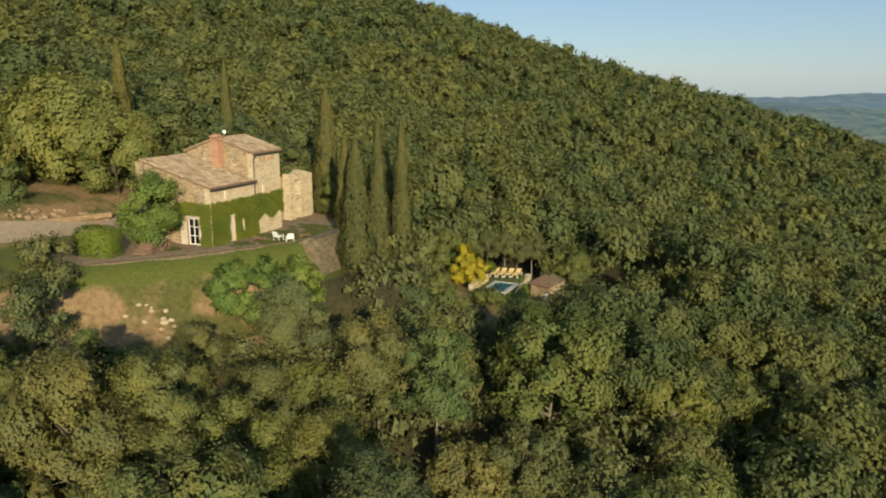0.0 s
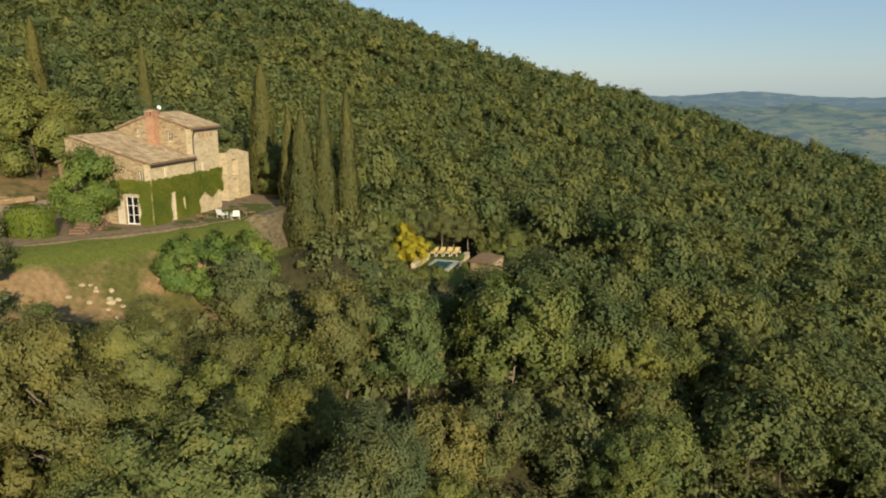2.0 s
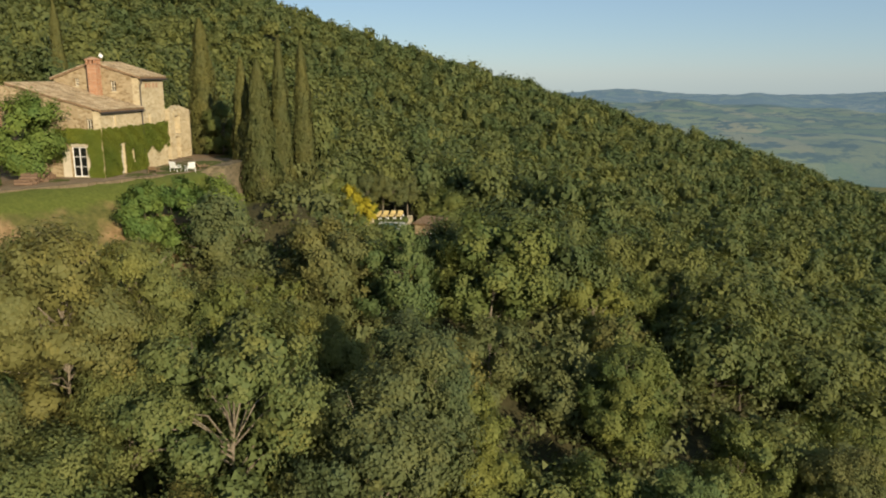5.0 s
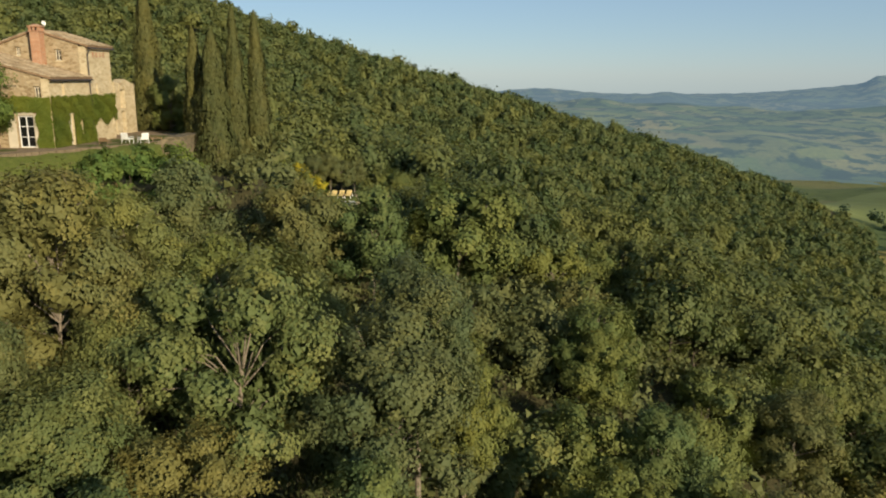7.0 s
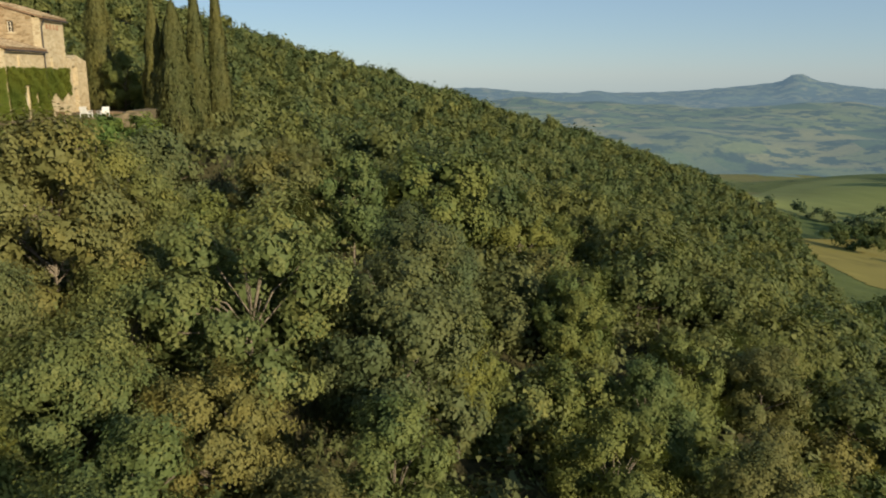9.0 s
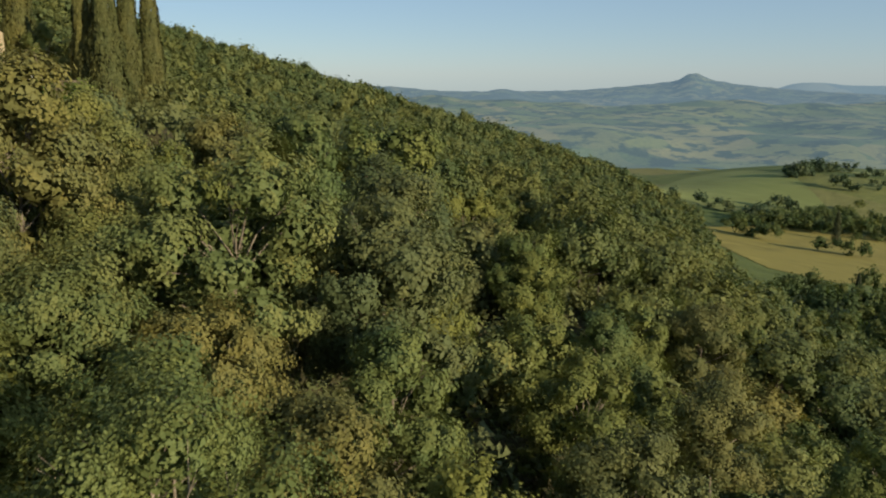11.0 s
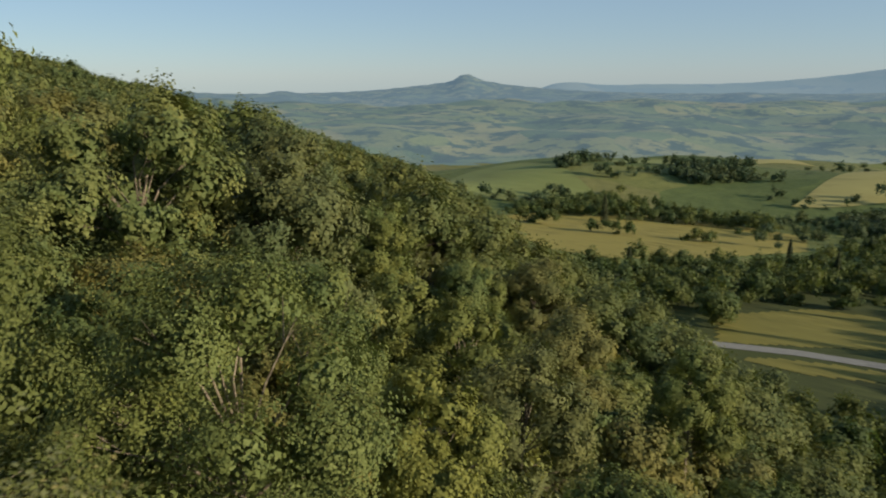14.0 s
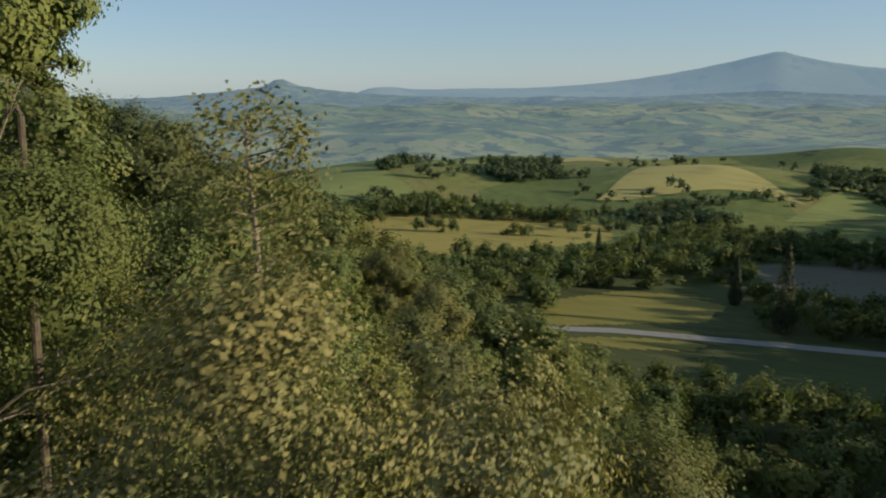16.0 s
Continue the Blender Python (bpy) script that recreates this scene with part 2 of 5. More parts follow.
def shading_ridge(x, y):
    """An unseen wooded ridge, added south of the valley beside the flight to keep the evening sun off the valley's
    bottom.
    """
    crest = np.interp(x, [-10, 30, 60, 125, 240, 340, 500, 700], [-80, -62, -40, -38, -34, -29, -46, -80])
    off = y - np.interp(x, [60, 500], [-52, -150])
    return -140.0 + (crest + 140.0) * np.exp(-(off / 34.0) ** 2)


def bumps(x, y, s, seed):
    return np.sin(x / s + seed) * np.cos(y / s * 1.13 + seed * 2.1) + 0.5 * np.sin(x / s * 2.3 - y / s * 1.7 + seed * 3.3)


def land(x, y):
    x, y = np.asarray(x, float), np.asarray(y, float)
    h = smax(slope_height(x, y) + 0.7 * bumps(x, y, 14.0, 1.0), smax(valley_height(x, y), shading_ridge(x, y), 2.0), 3.0)
    # the house stands on a levelled terrace, the pool on a smaller one
    u = (x - HOUSE_AT[0]) * HU[0] + (y - HOUSE_AT[1]) * HU[1]
    v = (x - HOUSE_AT[0]) * HV[0] + (y - HOUSE_AT[1]) * HV[1]
    pu, pv = (x - 6.05) * HU[0] + (y - 79.0) * HU[1], (x - 6.05) * HV[0] + (y - 79.0) * HV[1]
    d = np.maximum.reduce([-0.585 * u - 0.813 * v - 1.7, (-v - 6.1) * 12.0, -9.0 - u, u - 18.0, v - 12.0])
    for d, z, edge in ((np.maximum(np.abs(u - 8.0) - 4.0, np.abs(v + 9.0) - 3.0), -4.1, 5.0), (d, HOUSE_AT[2], 6.5), (np.maximum(np.abs(x - 12.6) - 4.6, np.abs(y - 79.4) - 3.4), -12.0, 4.0), (np.maximum(np.abs(pu - 2.2) - 5.2, np.abs(pv - 1.2) - 2.3), -9.6, 0.9)):
        t = np.clip(d / edge, 0, 1)
        w = 1 - t * t * (3 - 2 * t)
        h = h * (1 - w) + z * w
    return h


def far_height(x, y):
    """Low rolling country, the hill with the fort and the great mountain behind it."""
    r = np.hypot(x, y)
    th = np.degrees(np.arctan2(x, y))
    h = valley_height(x, y)
    calm = 1 - 0.8 * np.clip((r - 3500) / 500, 0, 1)
    h = h + np.clip((r - 1300) / 2000, 0, 1) * (2 + 19 * bumps(x, y, 260.0, 0.4) + 9 * bumps(x, y, 105.0, 2.0))
    # the ridge with the fort
    fort = -86 + 26 * np.exp(-((th - 28.8) / 3.2) ** 2) + 52 * np.exp(-((th - 51.0) / 6.5) ** 2) + 20 * np.exp(-((th - 51.1) / 1.7) ** 2) + 25 * np.exp(-((th - 50.9) / 0.7) ** 6)
    fort = fort + 2.0 * np.sin(th * 4.3) + 1.2 * np.sin(th * 11.0)
    # the mountain
    off = th - 85.7
    far = -102 + 42 / (1 + np.exp((56.2 - th) / 0.5)) + 24 * np.exp(-((th - 58.2) / 2.0) ** 2) + 8 * np.exp(-((th - 64.0) / 3.0) ** 2) + 1.0 * np.sin(th * 3.1)
    far = far + 130 * np.exp(-np.abs(off / np.where(off > 0, 16.0, 10.0)) ** 1.6) + np.minimum(76, 84 * np.exp(-np.abs(off / np.where(off > 0, 2.8, 5.0))))
    w = np.clip((r - 3000) / 700, 0, 1)
    w = w * w * (3 - 2 * w)
    up = np.maximum((fort + 118) * np.exp(-((r - 4150) / 330.0) ** 2), (far + 118) * np.clip((r - 4200) / 420, 0, 1) ** 1.2)
    h = h * (1 - w) + w * (-118 + up + 4 * bumps(x, y, 90.0, 5.0) * np.clip((4100 - r) / 300, 0, 1))
    return h


def to_mesh(name, bm, material, smooth=False):
    me = bpy.data.meshes.new(name)
    bmesh.ops.recalc_face_normals(bm, faces=bm.faces)
    bm.to_mesh(me)
    bm.free()
    me.materials.append(material)
    if smooth:
        me.polygons.foreach_set("use_smooth", np.ones(len(me.polygons), bool))
    return me


CENTRE = (-14.0, 1.5)


def ring_sheet(name, r0, r1, ratio, height, material, closed):
    """A sheet of ground on rings round the middle of the flight, finer towards the seen side."""
    angles = np.radians(np.concatenate([np.arange(-38, -26, 0.6), np.arange(-26, 26, 0.38), np.arange(26, 100, 0.6), np.arange(100, 322, 4.0)]))
    radii = r0 * ratio ** np.arange(int(math.log(r1 / r0) / math.log(ratio)) + 2)
    a, r = np.meshgrid(angles, radii)
    x, y = CENTRE[0] + r * np.sin(a), CENTRE[1] + r * np.cos(a)
    v = np.stack([x, y, height(x, y)], -1).reshape(-1, 3)
    n, m = len(radii), len(angles)
    i = np.arange(n * m).reshape(n, m)
    nxt = np.roll(i, -1, axis=1)
    f = np.stack([i[:-1], i[1:], nxt[1:], nxt[:-1]], -1).reshape(-1, 4)[:, ::-1]
    me = bpy.data.meshes.new(name)
    cap = []
    if closed:
        v = np.concatenate([v, [[CENTRE[0], CENTRE[1], float(height(np.array(CENTRE[0]), np.array(CENTRE[1])))]]])
        cap = [(n * m, int(b), int(a)) for a, b in zip(i[0], nxt[0])]
    me.from_pydata(v.tolist(), [], f.tolist() + cap)
    me.materials.append(material)
    me.polygons.foreach_set("use_smooth", np.ones(len(me.polygons), bool))
    return new(name, me)


def near_land(x, y):
    r = np.hypot(x - CENTRE[0], y - CENTRE[1])
    w = np.clip((r - 1200) / 300, 0, 1)
    return land(x, y) * (1 - w) + far_height(x, y) * w


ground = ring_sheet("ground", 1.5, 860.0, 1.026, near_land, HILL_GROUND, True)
ground.data.materials.append(FIELDS)
mid = np.zeros(len(ground.data.polygons) * 3)
ground.data.polygons.foreach_get("center", mid)
mid = mid.reshape(-1, 3)
in_valley = np.maximum(slope_height(mid[:, 0], mid[:, 1]), shading_ridge(mid[:, 0], mid[:, 1])) < valley_height(mid[:, 0], mid[:, 1]) + 1.0
ground.data.polygons.foreach_set("material_index", in_valley.astype(np.int32))
tagged(ground, "grassy and bare earth hillside above valley farmland", "ground", kind="structure")
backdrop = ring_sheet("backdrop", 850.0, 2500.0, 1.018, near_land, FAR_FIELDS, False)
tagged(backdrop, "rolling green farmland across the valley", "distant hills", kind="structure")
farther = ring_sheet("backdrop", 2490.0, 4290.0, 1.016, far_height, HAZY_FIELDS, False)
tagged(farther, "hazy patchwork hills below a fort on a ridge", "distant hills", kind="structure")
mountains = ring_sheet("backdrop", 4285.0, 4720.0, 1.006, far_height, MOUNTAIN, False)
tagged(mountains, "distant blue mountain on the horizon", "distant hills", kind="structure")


def inside(x, y, corners):
    hit = np.zeros(np.shape(x), bool)
    for (ax, ay), (bx, by) in zip(corners, corners[1:] + corners[:1]):
        hit ^= ((ay > y) != (by > y)) & (x < (bx - ax) * (y - ay) / (by - ay + 1e-9) + ax)
    return hit


def field(name, corners, material, label, lift=0.15, cell=1.6):
    """A field laid over the valley's ground."""
    p = np.array(corners, float)
    gx, gy = np.arange(p[:, 0].min() - cell, p[:, 0].max() + cell, cell), np.arange(p[:, 1].min() - cell, p[:, 1].max() + cell, cell)
    x, y = np.meshgrid(gx, gy)
    i = np.arange(x.size).reshape(x.shape)
    keep = inside(x[:-1, :-1] + cell / 2, y[:-1, :-1] + cell / 2, corners)
    f = np.stack([i[:-1, :-1], i[:-1, 1:], i[1:, 1:], i[1:, :-1]], -1)[keep]
    used, f = np.unique(f, return_inverse=True)
    v = np.stack([x, y, near_land(x, y) + lift], -1).reshape(-1, 3)[used]
    me = bpy.data.meshes.new(name)
    me.from_pydata(v.tolist(), [], f.reshape(-1, 4).tolist())
    me.materials.append(material)
    me.polygons.foreach_set("use_smooth", np.ones(len(me.polygons), bool))
    return tagged(new(name, me), label, "field", kind="structure")


# ---- trees ----
def quads_mesh(name, quads, material, tint=None):
    """A mesh of separate leaves from an array of leaves x corners x 3."""
    sets = quads if isinstance(quads, tuple) else (quads,)
    flat = np.concatenate([q.reshape(-1) for q in sets]).astype(np.float32)
    sides = np.concatenate([np.full(len(q), q.shape[1]) for q in sets])
    me = bpy.data.meshes.new(name)
    me.vertices.add(len(flat) // 3)
    me.vertices.foreach_set("co", flat)
    me.loops.add(len(flat) // 3)
    me.loops.foreach_set("vertex_index", np.arange(len(flat) // 3, dtype=np.int32))
    me.polygons.add(len(sides))
    me.polygons.foreach_set("loop_start", (np.cumsum(sides) - sides).astype(np.int32))
    me.materials.append(material)
    me.update(calc_edges=True)
    if tint is not None:
        me.attributes.new("tint", "FLOAT", "FACE").data.foreach_set("value", tint.astype(np.float32))
    return me


def leaves_at(rng, at, out, size, slim=0.62, lean=0.36, corners=4):
    """A bent diamond leaf, or a three-cornered spray, at each place, facing roughly outwards."""
    n = len(at)
    nor = out + rng.normal(0, lean * 0.55, (n, 3))
    nor /= np.linalg.norm(nor, axis=1)[:, None] + 1e-9
    a = np.cross(nor, rng.normal(0, 1, (n, 3)))
    a /= np.linalg.norm(a, axis=1)[:, None] + 1e-9
    b = np.cross(nor, a)
    s = (size * rng.uniform(0.6, 1.35, n))[:, None]
    if corners == 3:
        return np.stack([at - a * s * 0.5 - b * s * 0.3, at + a * s * 0.5 - b * s * 0.3, at + b * s * 0.55], 1)
    sag = nor * s * 0.18
    return np.stack([at - a * s * 0.5 - sag, at - b * s * slim * 0.5, at + a * s * 0.5 - sag, at + b * s * slim * 0.5], 1)


def unit(v):
    return v / (np.linalg.norm(v, axis=1)[:, None] + 1e-9)


def leafy_crown(rng, radius, height, lobes, tufts, leaves, inner, size, low=-0.55, corners=3, squash=0.8, deep=1.9):
    """A crown with its base at z = 0: lobes round an egg, tufts over each lobe, leaves over each tuft, larger sprays inside.
    Returns the leaves, a tint for each one, and the tufts' centres."""
    k = (np.arange(lobes) + 0.5) / lobes
    up = np.clip(1 - (1 - low) * k + rng.normal(0, 0.07, lobes), -1, 1)
    turn = np.arange(lobes) * 2.39996 + rng.normal(0, 0.3, lobes) + rng.uniform(0, math.tau)
    ring = np.sqrt(1 - up ** 2)
    d = np.stack([ring * np.cos(turn), ring * np.sin(turn), up], 1)
    lr = radius * rng.uniform(0.30, 0.50, lobes) * (12.0 / lobes) ** 0.33
    flat = np.array([1, 1, squash])
    lc = d * (np.array([radius, radius, height * 0.5]) - lr[:, None] * flat) * rng.uniform(0.82, 1.1, (lobes, 1)) + np.array([0, 0, height * 0.5])
    w = rng.choice(lobes, tufts, p=lr ** 2 / np.sum(lr ** 2))
    td = unit(rng.normal(0, 1, (tufts, 3)) + d[w] * 0.9 + np.array([0, 0, 0.4]))
    c = lc[w] + td * (lr[w] * rng.uniform(0.7, 1.08, tufts))[:, None] * flat
    tr = lr[w] * rng.uniform(0.18, 0.56, tufts) * min(1.3, math.sqrt(11.0 * lobes / tufts))
    which = rng.choice(tufts, leaves, p=tr ** 2 / np.sum(tr ** 2))
    o = unit(rng.normal(0, 1, (leaves, 3)) + td[which] * 0.7 + np.array([0, 0, 0.35]))
    far = rng.uniform(0.35, 1.0, leaves) + rng.exponential(0.16, leaves)
    shoot = unit(td + rng.normal(0, 0.45, (tufts, 3)) + np.array([0, 0, 0.5]))
    at = c[which] + (o * np.array([1, 1, 0.85]) * far[:, None] + shoot[which] * rng.normal(0, 0.52, (leaves, 1))) * tr[which][:, None]
    q = leaves_at(rng, at, o * 0.45 + td[which] * 0.75 + np.array([0, 0, 0.15]), size, lean=0.45, corners=corners)
    tone = rng.normal(0, 0.08, tufts) + rng.normal(0, 0.06, lobes)[w]
    wi = rng.choice(lobes, inner, p=lr ** 2 / np.sum(lr ** 2))
    oi = unit(rng.normal(0, 1, (inner, 3)))
    ai = lc[wi] + oi * (lr[wi] * rng.uniform(0.35, 0.82, inner))[:, None] * flat
    qi = leaves_at(rng, ai, oi, size * deep, corners=corners)
    # inner sprays tinted a step darker, for the shade inside the crown
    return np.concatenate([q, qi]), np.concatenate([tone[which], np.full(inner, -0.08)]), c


def tube(bm, a, b, ra, rb, sides=6):
    a, b = Vector(a), Vector(b)
    q = (b - a).to_track_quat("Z", "Y")
    rings = []
    for p, r in ((a, ra), (b, rb)):
        rings.append([bm.verts.new(p + q @ Vector((r * math.cos(t), r * math.sin(t), 0))) for t in [i * math.tau / sides for i in range(sides)]])
    for i in range(sides):
        j = (i + 1) % sides
        bm.faces.new((rings[0][i], rings[0][j], rings[1][j], rings[1][i]))
    bm.faces.new(rings[1])


def part(name, bm, material, parent, label=""):
    """Links a bmesh as one mesh object under a thing or a part."""
    ob = new(name, to_mesh(name, bm, material))
    ob.parent = parent
    return tagged(ob, label)


def broadleaf(seed, radius, total, leaves, tufts, size, material, lobes=13, corners=3, bark=None, inner=0.22, tall=3.0, deep=1.9):
    """One oak-like tree, root at the origin: trunk with limbs, and a crown of leaves. Returns trunk mesh and crown mesh."""
    rng = np.random.default_rng(seed)
    ch = min(total * 0.88, radius * tall)
    q, tone, c = leafy_crown(rng, radius, ch, lobes, tufts, leaves, int(leaves * inner), size, -0.6, corners, 0.8, deep)
    z0 = total - ch
    q[..., 2] += z0
    c[:, 2] += z0
    bm = bmesh.new()
    fork = Vector((rng.normal(0, 0.15), rng.normal(0, 0.15), max(0.8, z0 + ch * 0.12)))
    mid = Vector((rng.normal(0, 0.25), rng.normal(0, 0.25), z0 + ch * 0.55))
    tube(bm, (0, 0, -7.0), (0, 0, 0), 0.042 * radius + 0.04, 0.036 * radius + 0.04, 8)
    tube(bm, (0, 0, 0), fork, 0.036 * radius + 0.04, 0.03 * radius + 0.02, 8)
    tube(bm, fork, mid, 0.020 * radius + 0.01, 0.009 * radius + 0.006, 7)
    for i in rng.choice(tufts, min(tufts, 26), replace=False):
        e = Vector(c[i])
        base = fork.lerp(mid, float(np.clip((e.z - fork.z) / max(0.1, mid.z - fork.z) * 0.6, 0, 1)))
        knee = base.lerp(e, 0.5) + Vector((rng.normal(0, 0.2), rng.normal(0, 0.2), 0.08 * radius))
        tube(bm, base, knee, 0.010 * radius + 0.006, 0.006 * radius + 0.004, 5)
        tube(bm, knee, e, 0.006 * radius + 0.004, 0.008, 4)
        for _ in range(2):
            f = e + Vector(rng.normal(0, 0.07 * radius, 3))
            tube(bm, knee.lerp(e, 0.6), f, 0.005 * radius + 0.003, 0.005, 3)
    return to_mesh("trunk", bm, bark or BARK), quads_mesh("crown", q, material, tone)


def tree(name, meshes, m, label, category="tree", group=""):
    """A tree thing with trunk and crown at the pose m."""
    root = new(name)
    root.matrix_basis = m
    for kind, me in zip(("trunk", "crown"), meshes):
        ob = new(kind, me)
        ob.parent = root
    return tagged(root, label, category, group)


SORTS = {"light": LIGHT_OAK, "sunny": SUNNY_OAK, "oak": OAK, "green": GREEN_OAK, "bronze": BRONZE_OAK, "dusky": DUSKY_OAK}
SAID = {"light": "sunlit yellow-green spreading oak tree", "sunny": "yellow-green oak tree in full evening sun", "oak": "leafy olive-green oak tree on the wooded slope", "green": "fresh green young oak tree on the wooded slope",
        "bronze": "bronze-tinted oak tree with pale limbs showing", "dusky": "dusky grey-green oak tree with dense twigs"}
WOOD = "trees of the hillside wood"


def kit(total, radius, leaves, tufts, size, seeds, sorts=("oak", "green", "bronze", "dusky", "sunny"), lobes=13, corners=3):
    """Tree meshes by sort, some of each."""
    return {s: [broadleaf(seed + 7 * i, radius * (1 + 0.04 * i), total, leaves, tufts, size, SORTS[s], lobes, corners, PALE_BARK) for seed in seeds] for i, s in enumerate(sorts)}


HERO = kit(10.5, 3.3, 52000, 290, 0.078, (11,), ("green", "bronze"), 18, 4)
# one tree in the toned-down leaves, for the shade on its near side
SHADY = broadleaf(25, 3.3, 10.5, 56000, 300, 0.072, SHADED_OAK, 18, 4, PALE_BARK)
CLOSE = broadleaf(14, 3.1, 9.0, 105000, 280, 0.054, PALE_OAK, 20, 4, PALE_BARK, 0.12, 2.6, 1.1)
SPARE = kit(10.5, 3.3, 14000, 190, 0.215, (36, 37))
NEAR = kit(10.5, 3.3, 27000, 260, 0.145, (31, 32))
FILL = kit(9.5, 3.1, 8000, 130, 0.25, (61, 62))
MIDT = {"wood": [broadleaf(51 + i, 3.0 + 0.25 * i, 9.0, 4600, 90, 0.31, FOREST, 11) for i in range(6)]}
placed = []


def oak(kind, meshes, x, y, top, radius, turn=None, label="", group=WOOD, radius_of=3.3, total=10.5):
    """An oak whose crown's top and radius are given; it is rooted in the ground."""
    s = radius / radius_of
    turn = rng.uniform(0, 360) if turn is None else turn
    placed.append((x, y, radius))
    return tree("oak_tree", meshes, pose(x, y, top - total * s, 0, 0, turn) @ Matrix.Diagonal((s, s, s, 1)), label or SAID[kind], "tree", group)


rng = np.random.default_rng(5)
# the trees that stand out: place, height of the top, crown radius, sort
STANDING = (
    (-17.0, 32.4, 0.1, 3.3, "bronze"), (-10.8, 28.3, -2.5, 3.5, "sunny"), (-10.6, 36.2, -3.7, 3.0, "oak"), (-16.0, 47.6, -3.2, 1.9, "bronze"),
    (-4.2, 47.6, -2.7, 2.9, "bronze"), (7.7, 51.2, -2.8, 4.0, "oak"), (17.8, 54.5, -8.9, 2.9, "oak"),
    (23.6, 58.0, -11.0, 3.0, "oak"), (12.0, 39.6, -9.9, 3.0, "oak"), (-5.2, 27.2, -4.9, 3.3, "dusky"), (-0.4, 45.6, -3.2, 2.6, "green"),
    (32.8, 59.2, -14.9, 3.0, "oak"), (24.8, 49.4, -12.4, 2.9, "oak"), (19.3, 37.5, -15.3, 3.0, "green"), (24.8, 34.9, -16.2, 2.8, "bronze"),
    (-12.8, 24.0, -6.8, 2.4, "bronze"), (-7.5, 22.4, -8.8, 2.4, "green"), (-14.2, 35.4, -0.9, 2.3, "sunny"), (-2.9, 30.6, -3.9, 2.6, "dusky"),
    (4.7, 26.2, -13.2, 2.9, "oak"), (12.1, 24.2, -15.1, 2.7, "bronze"), (1.0, 19.6, -13.3, 2.7, "dusky"), (38.8, 41.6, -21.4, 3.0, "oak"),
    (10.2, 30.5, -13.4, 2.6, "green"), (14.0, 13.2, -22.0, 3.0, "oak"), (20.5, 20.4, -19.0, 3.0, "oak"), (32.4, 41.2, -17.8, 3.0, "oak"),
    (0.6, 33.4, -9.0, 2.7, "oak"), (5.4, 44.0, -8.6, 2.4, "dusky"), (-2.6, 13.6, -14.8, 2.6, "oak"), (-11.2, 43.2, -4.6, 2.6, "dusky"),
    (-8.6, 16.6, -10.4, 2.6, "oak"), (31.0, 69.5, -12.0, 3.0, "oak"), (3.2, 57.0, -8.8, 2.4, "green"), (-3.6, 57.5, -5.4, 2.6, "dusky"),
    (-8.8, 59.8, -7.4, 1.8, "dusky"), (12.8, 60.5, -11.2, 2.4, "dusky"), (-15.4, 40.4, -2.4, 2.2, "sunny"), (-20.6, 42.0, -2.0, 2.4, "oak"),
    (-16.6, 25.4, -5.2, 2.6, "sunny"), (-19.6, 27.6, -3.4, 2.3, "bronze"), (-15.6, 20.4, -6.9, 2.5, "green"), (-19.8, 21.0, -5.6, 2.4, "oak"),
    (-11.2, 19.4, -9.0, 2.4, "bronze"), (-21.4, 34.6, -0.9, 2.4, "oak"), (-24.4, 36.8, -0.8, 2.4, "green"), (-6.4, 40.2, -6.0, 2.6, "sunny"),
    (-14.5, 30.6, -4.4, 2.4, "sunny"), (-20.0, 31.0, -4.6, 2.7, "green"), (-17.4, 28.8, -6.2, 2.6, "dusky"), (-22.4, 26.4, -5.4, 2.6, "oak"),
    (-6.2, 61.6, -5.0, 2.1, "oak"), (-3.2, 63.4, -3.9, 2.6, "dusky"), (-0.2, 65.0, -4.7, 2.5, "oak"), (-4.6, 59.4, -6.2, 2.2, "dusky"), (2.2, 63.0, -6.6, 2.4, "dusky"), (-7.0, 57.6, -6.4, 2.2, "oak"),
    (-1.6, 76.4, -3.4, 2.2, "green"), (-4.6, 80.0, -1.6, 2.7, "green"), (0.2, 84.6, -3.8, 2.5, "oak"), (15.2, 89.0, -6.9, 2.5, "oak"), 
    (-8.0, 76.5, 0.4, 2.6, "green"),
    (-2.6, 62.6, -6.0, 2.0, "dusky"), (0.9, 65.2, -7.6, 2.2, "oak"), (-5.8, 56.6, -7.2, 2.0, "oak"),
)
for x, y, top, radius, sort in STANDING:
    oak(sort, (NEAR if y < 44 else SPARE)[sort][rng.integers(2)], x, y, top, radius)
# the trees that the flight ends among
oak("green", HERO["green"][0], -16.9, 13.6, -4.9, 3.1, 40, "broad fresh green oak below the flight's end")
oak("bronze", CLOSE, -24.0, 6.2, -4.1, 3.1, 75, "sunlit bronze-green oak close below the flight's end", radius_of=3.1, total=9.0)
oak("dusky", SHADY, -22.3, 12.3, -2.3, 2.5, 200, "tall green oak rising over the other crowns")
oak("green", broadleaf(17, 1.05, 9.0, 9000, 60, 0.10, GREEN_OAK, 8, 4), -21.7, 12.0, -0.8, 0.9, 30, "slim green young oak above the other crowns", radius_of=1.05, total=9.0)
oak("bronze", HERO["bronze"][0], -16.6, 5.5, -8.6, 2.8, 130, "bronze-green oak lower on the steep slope")


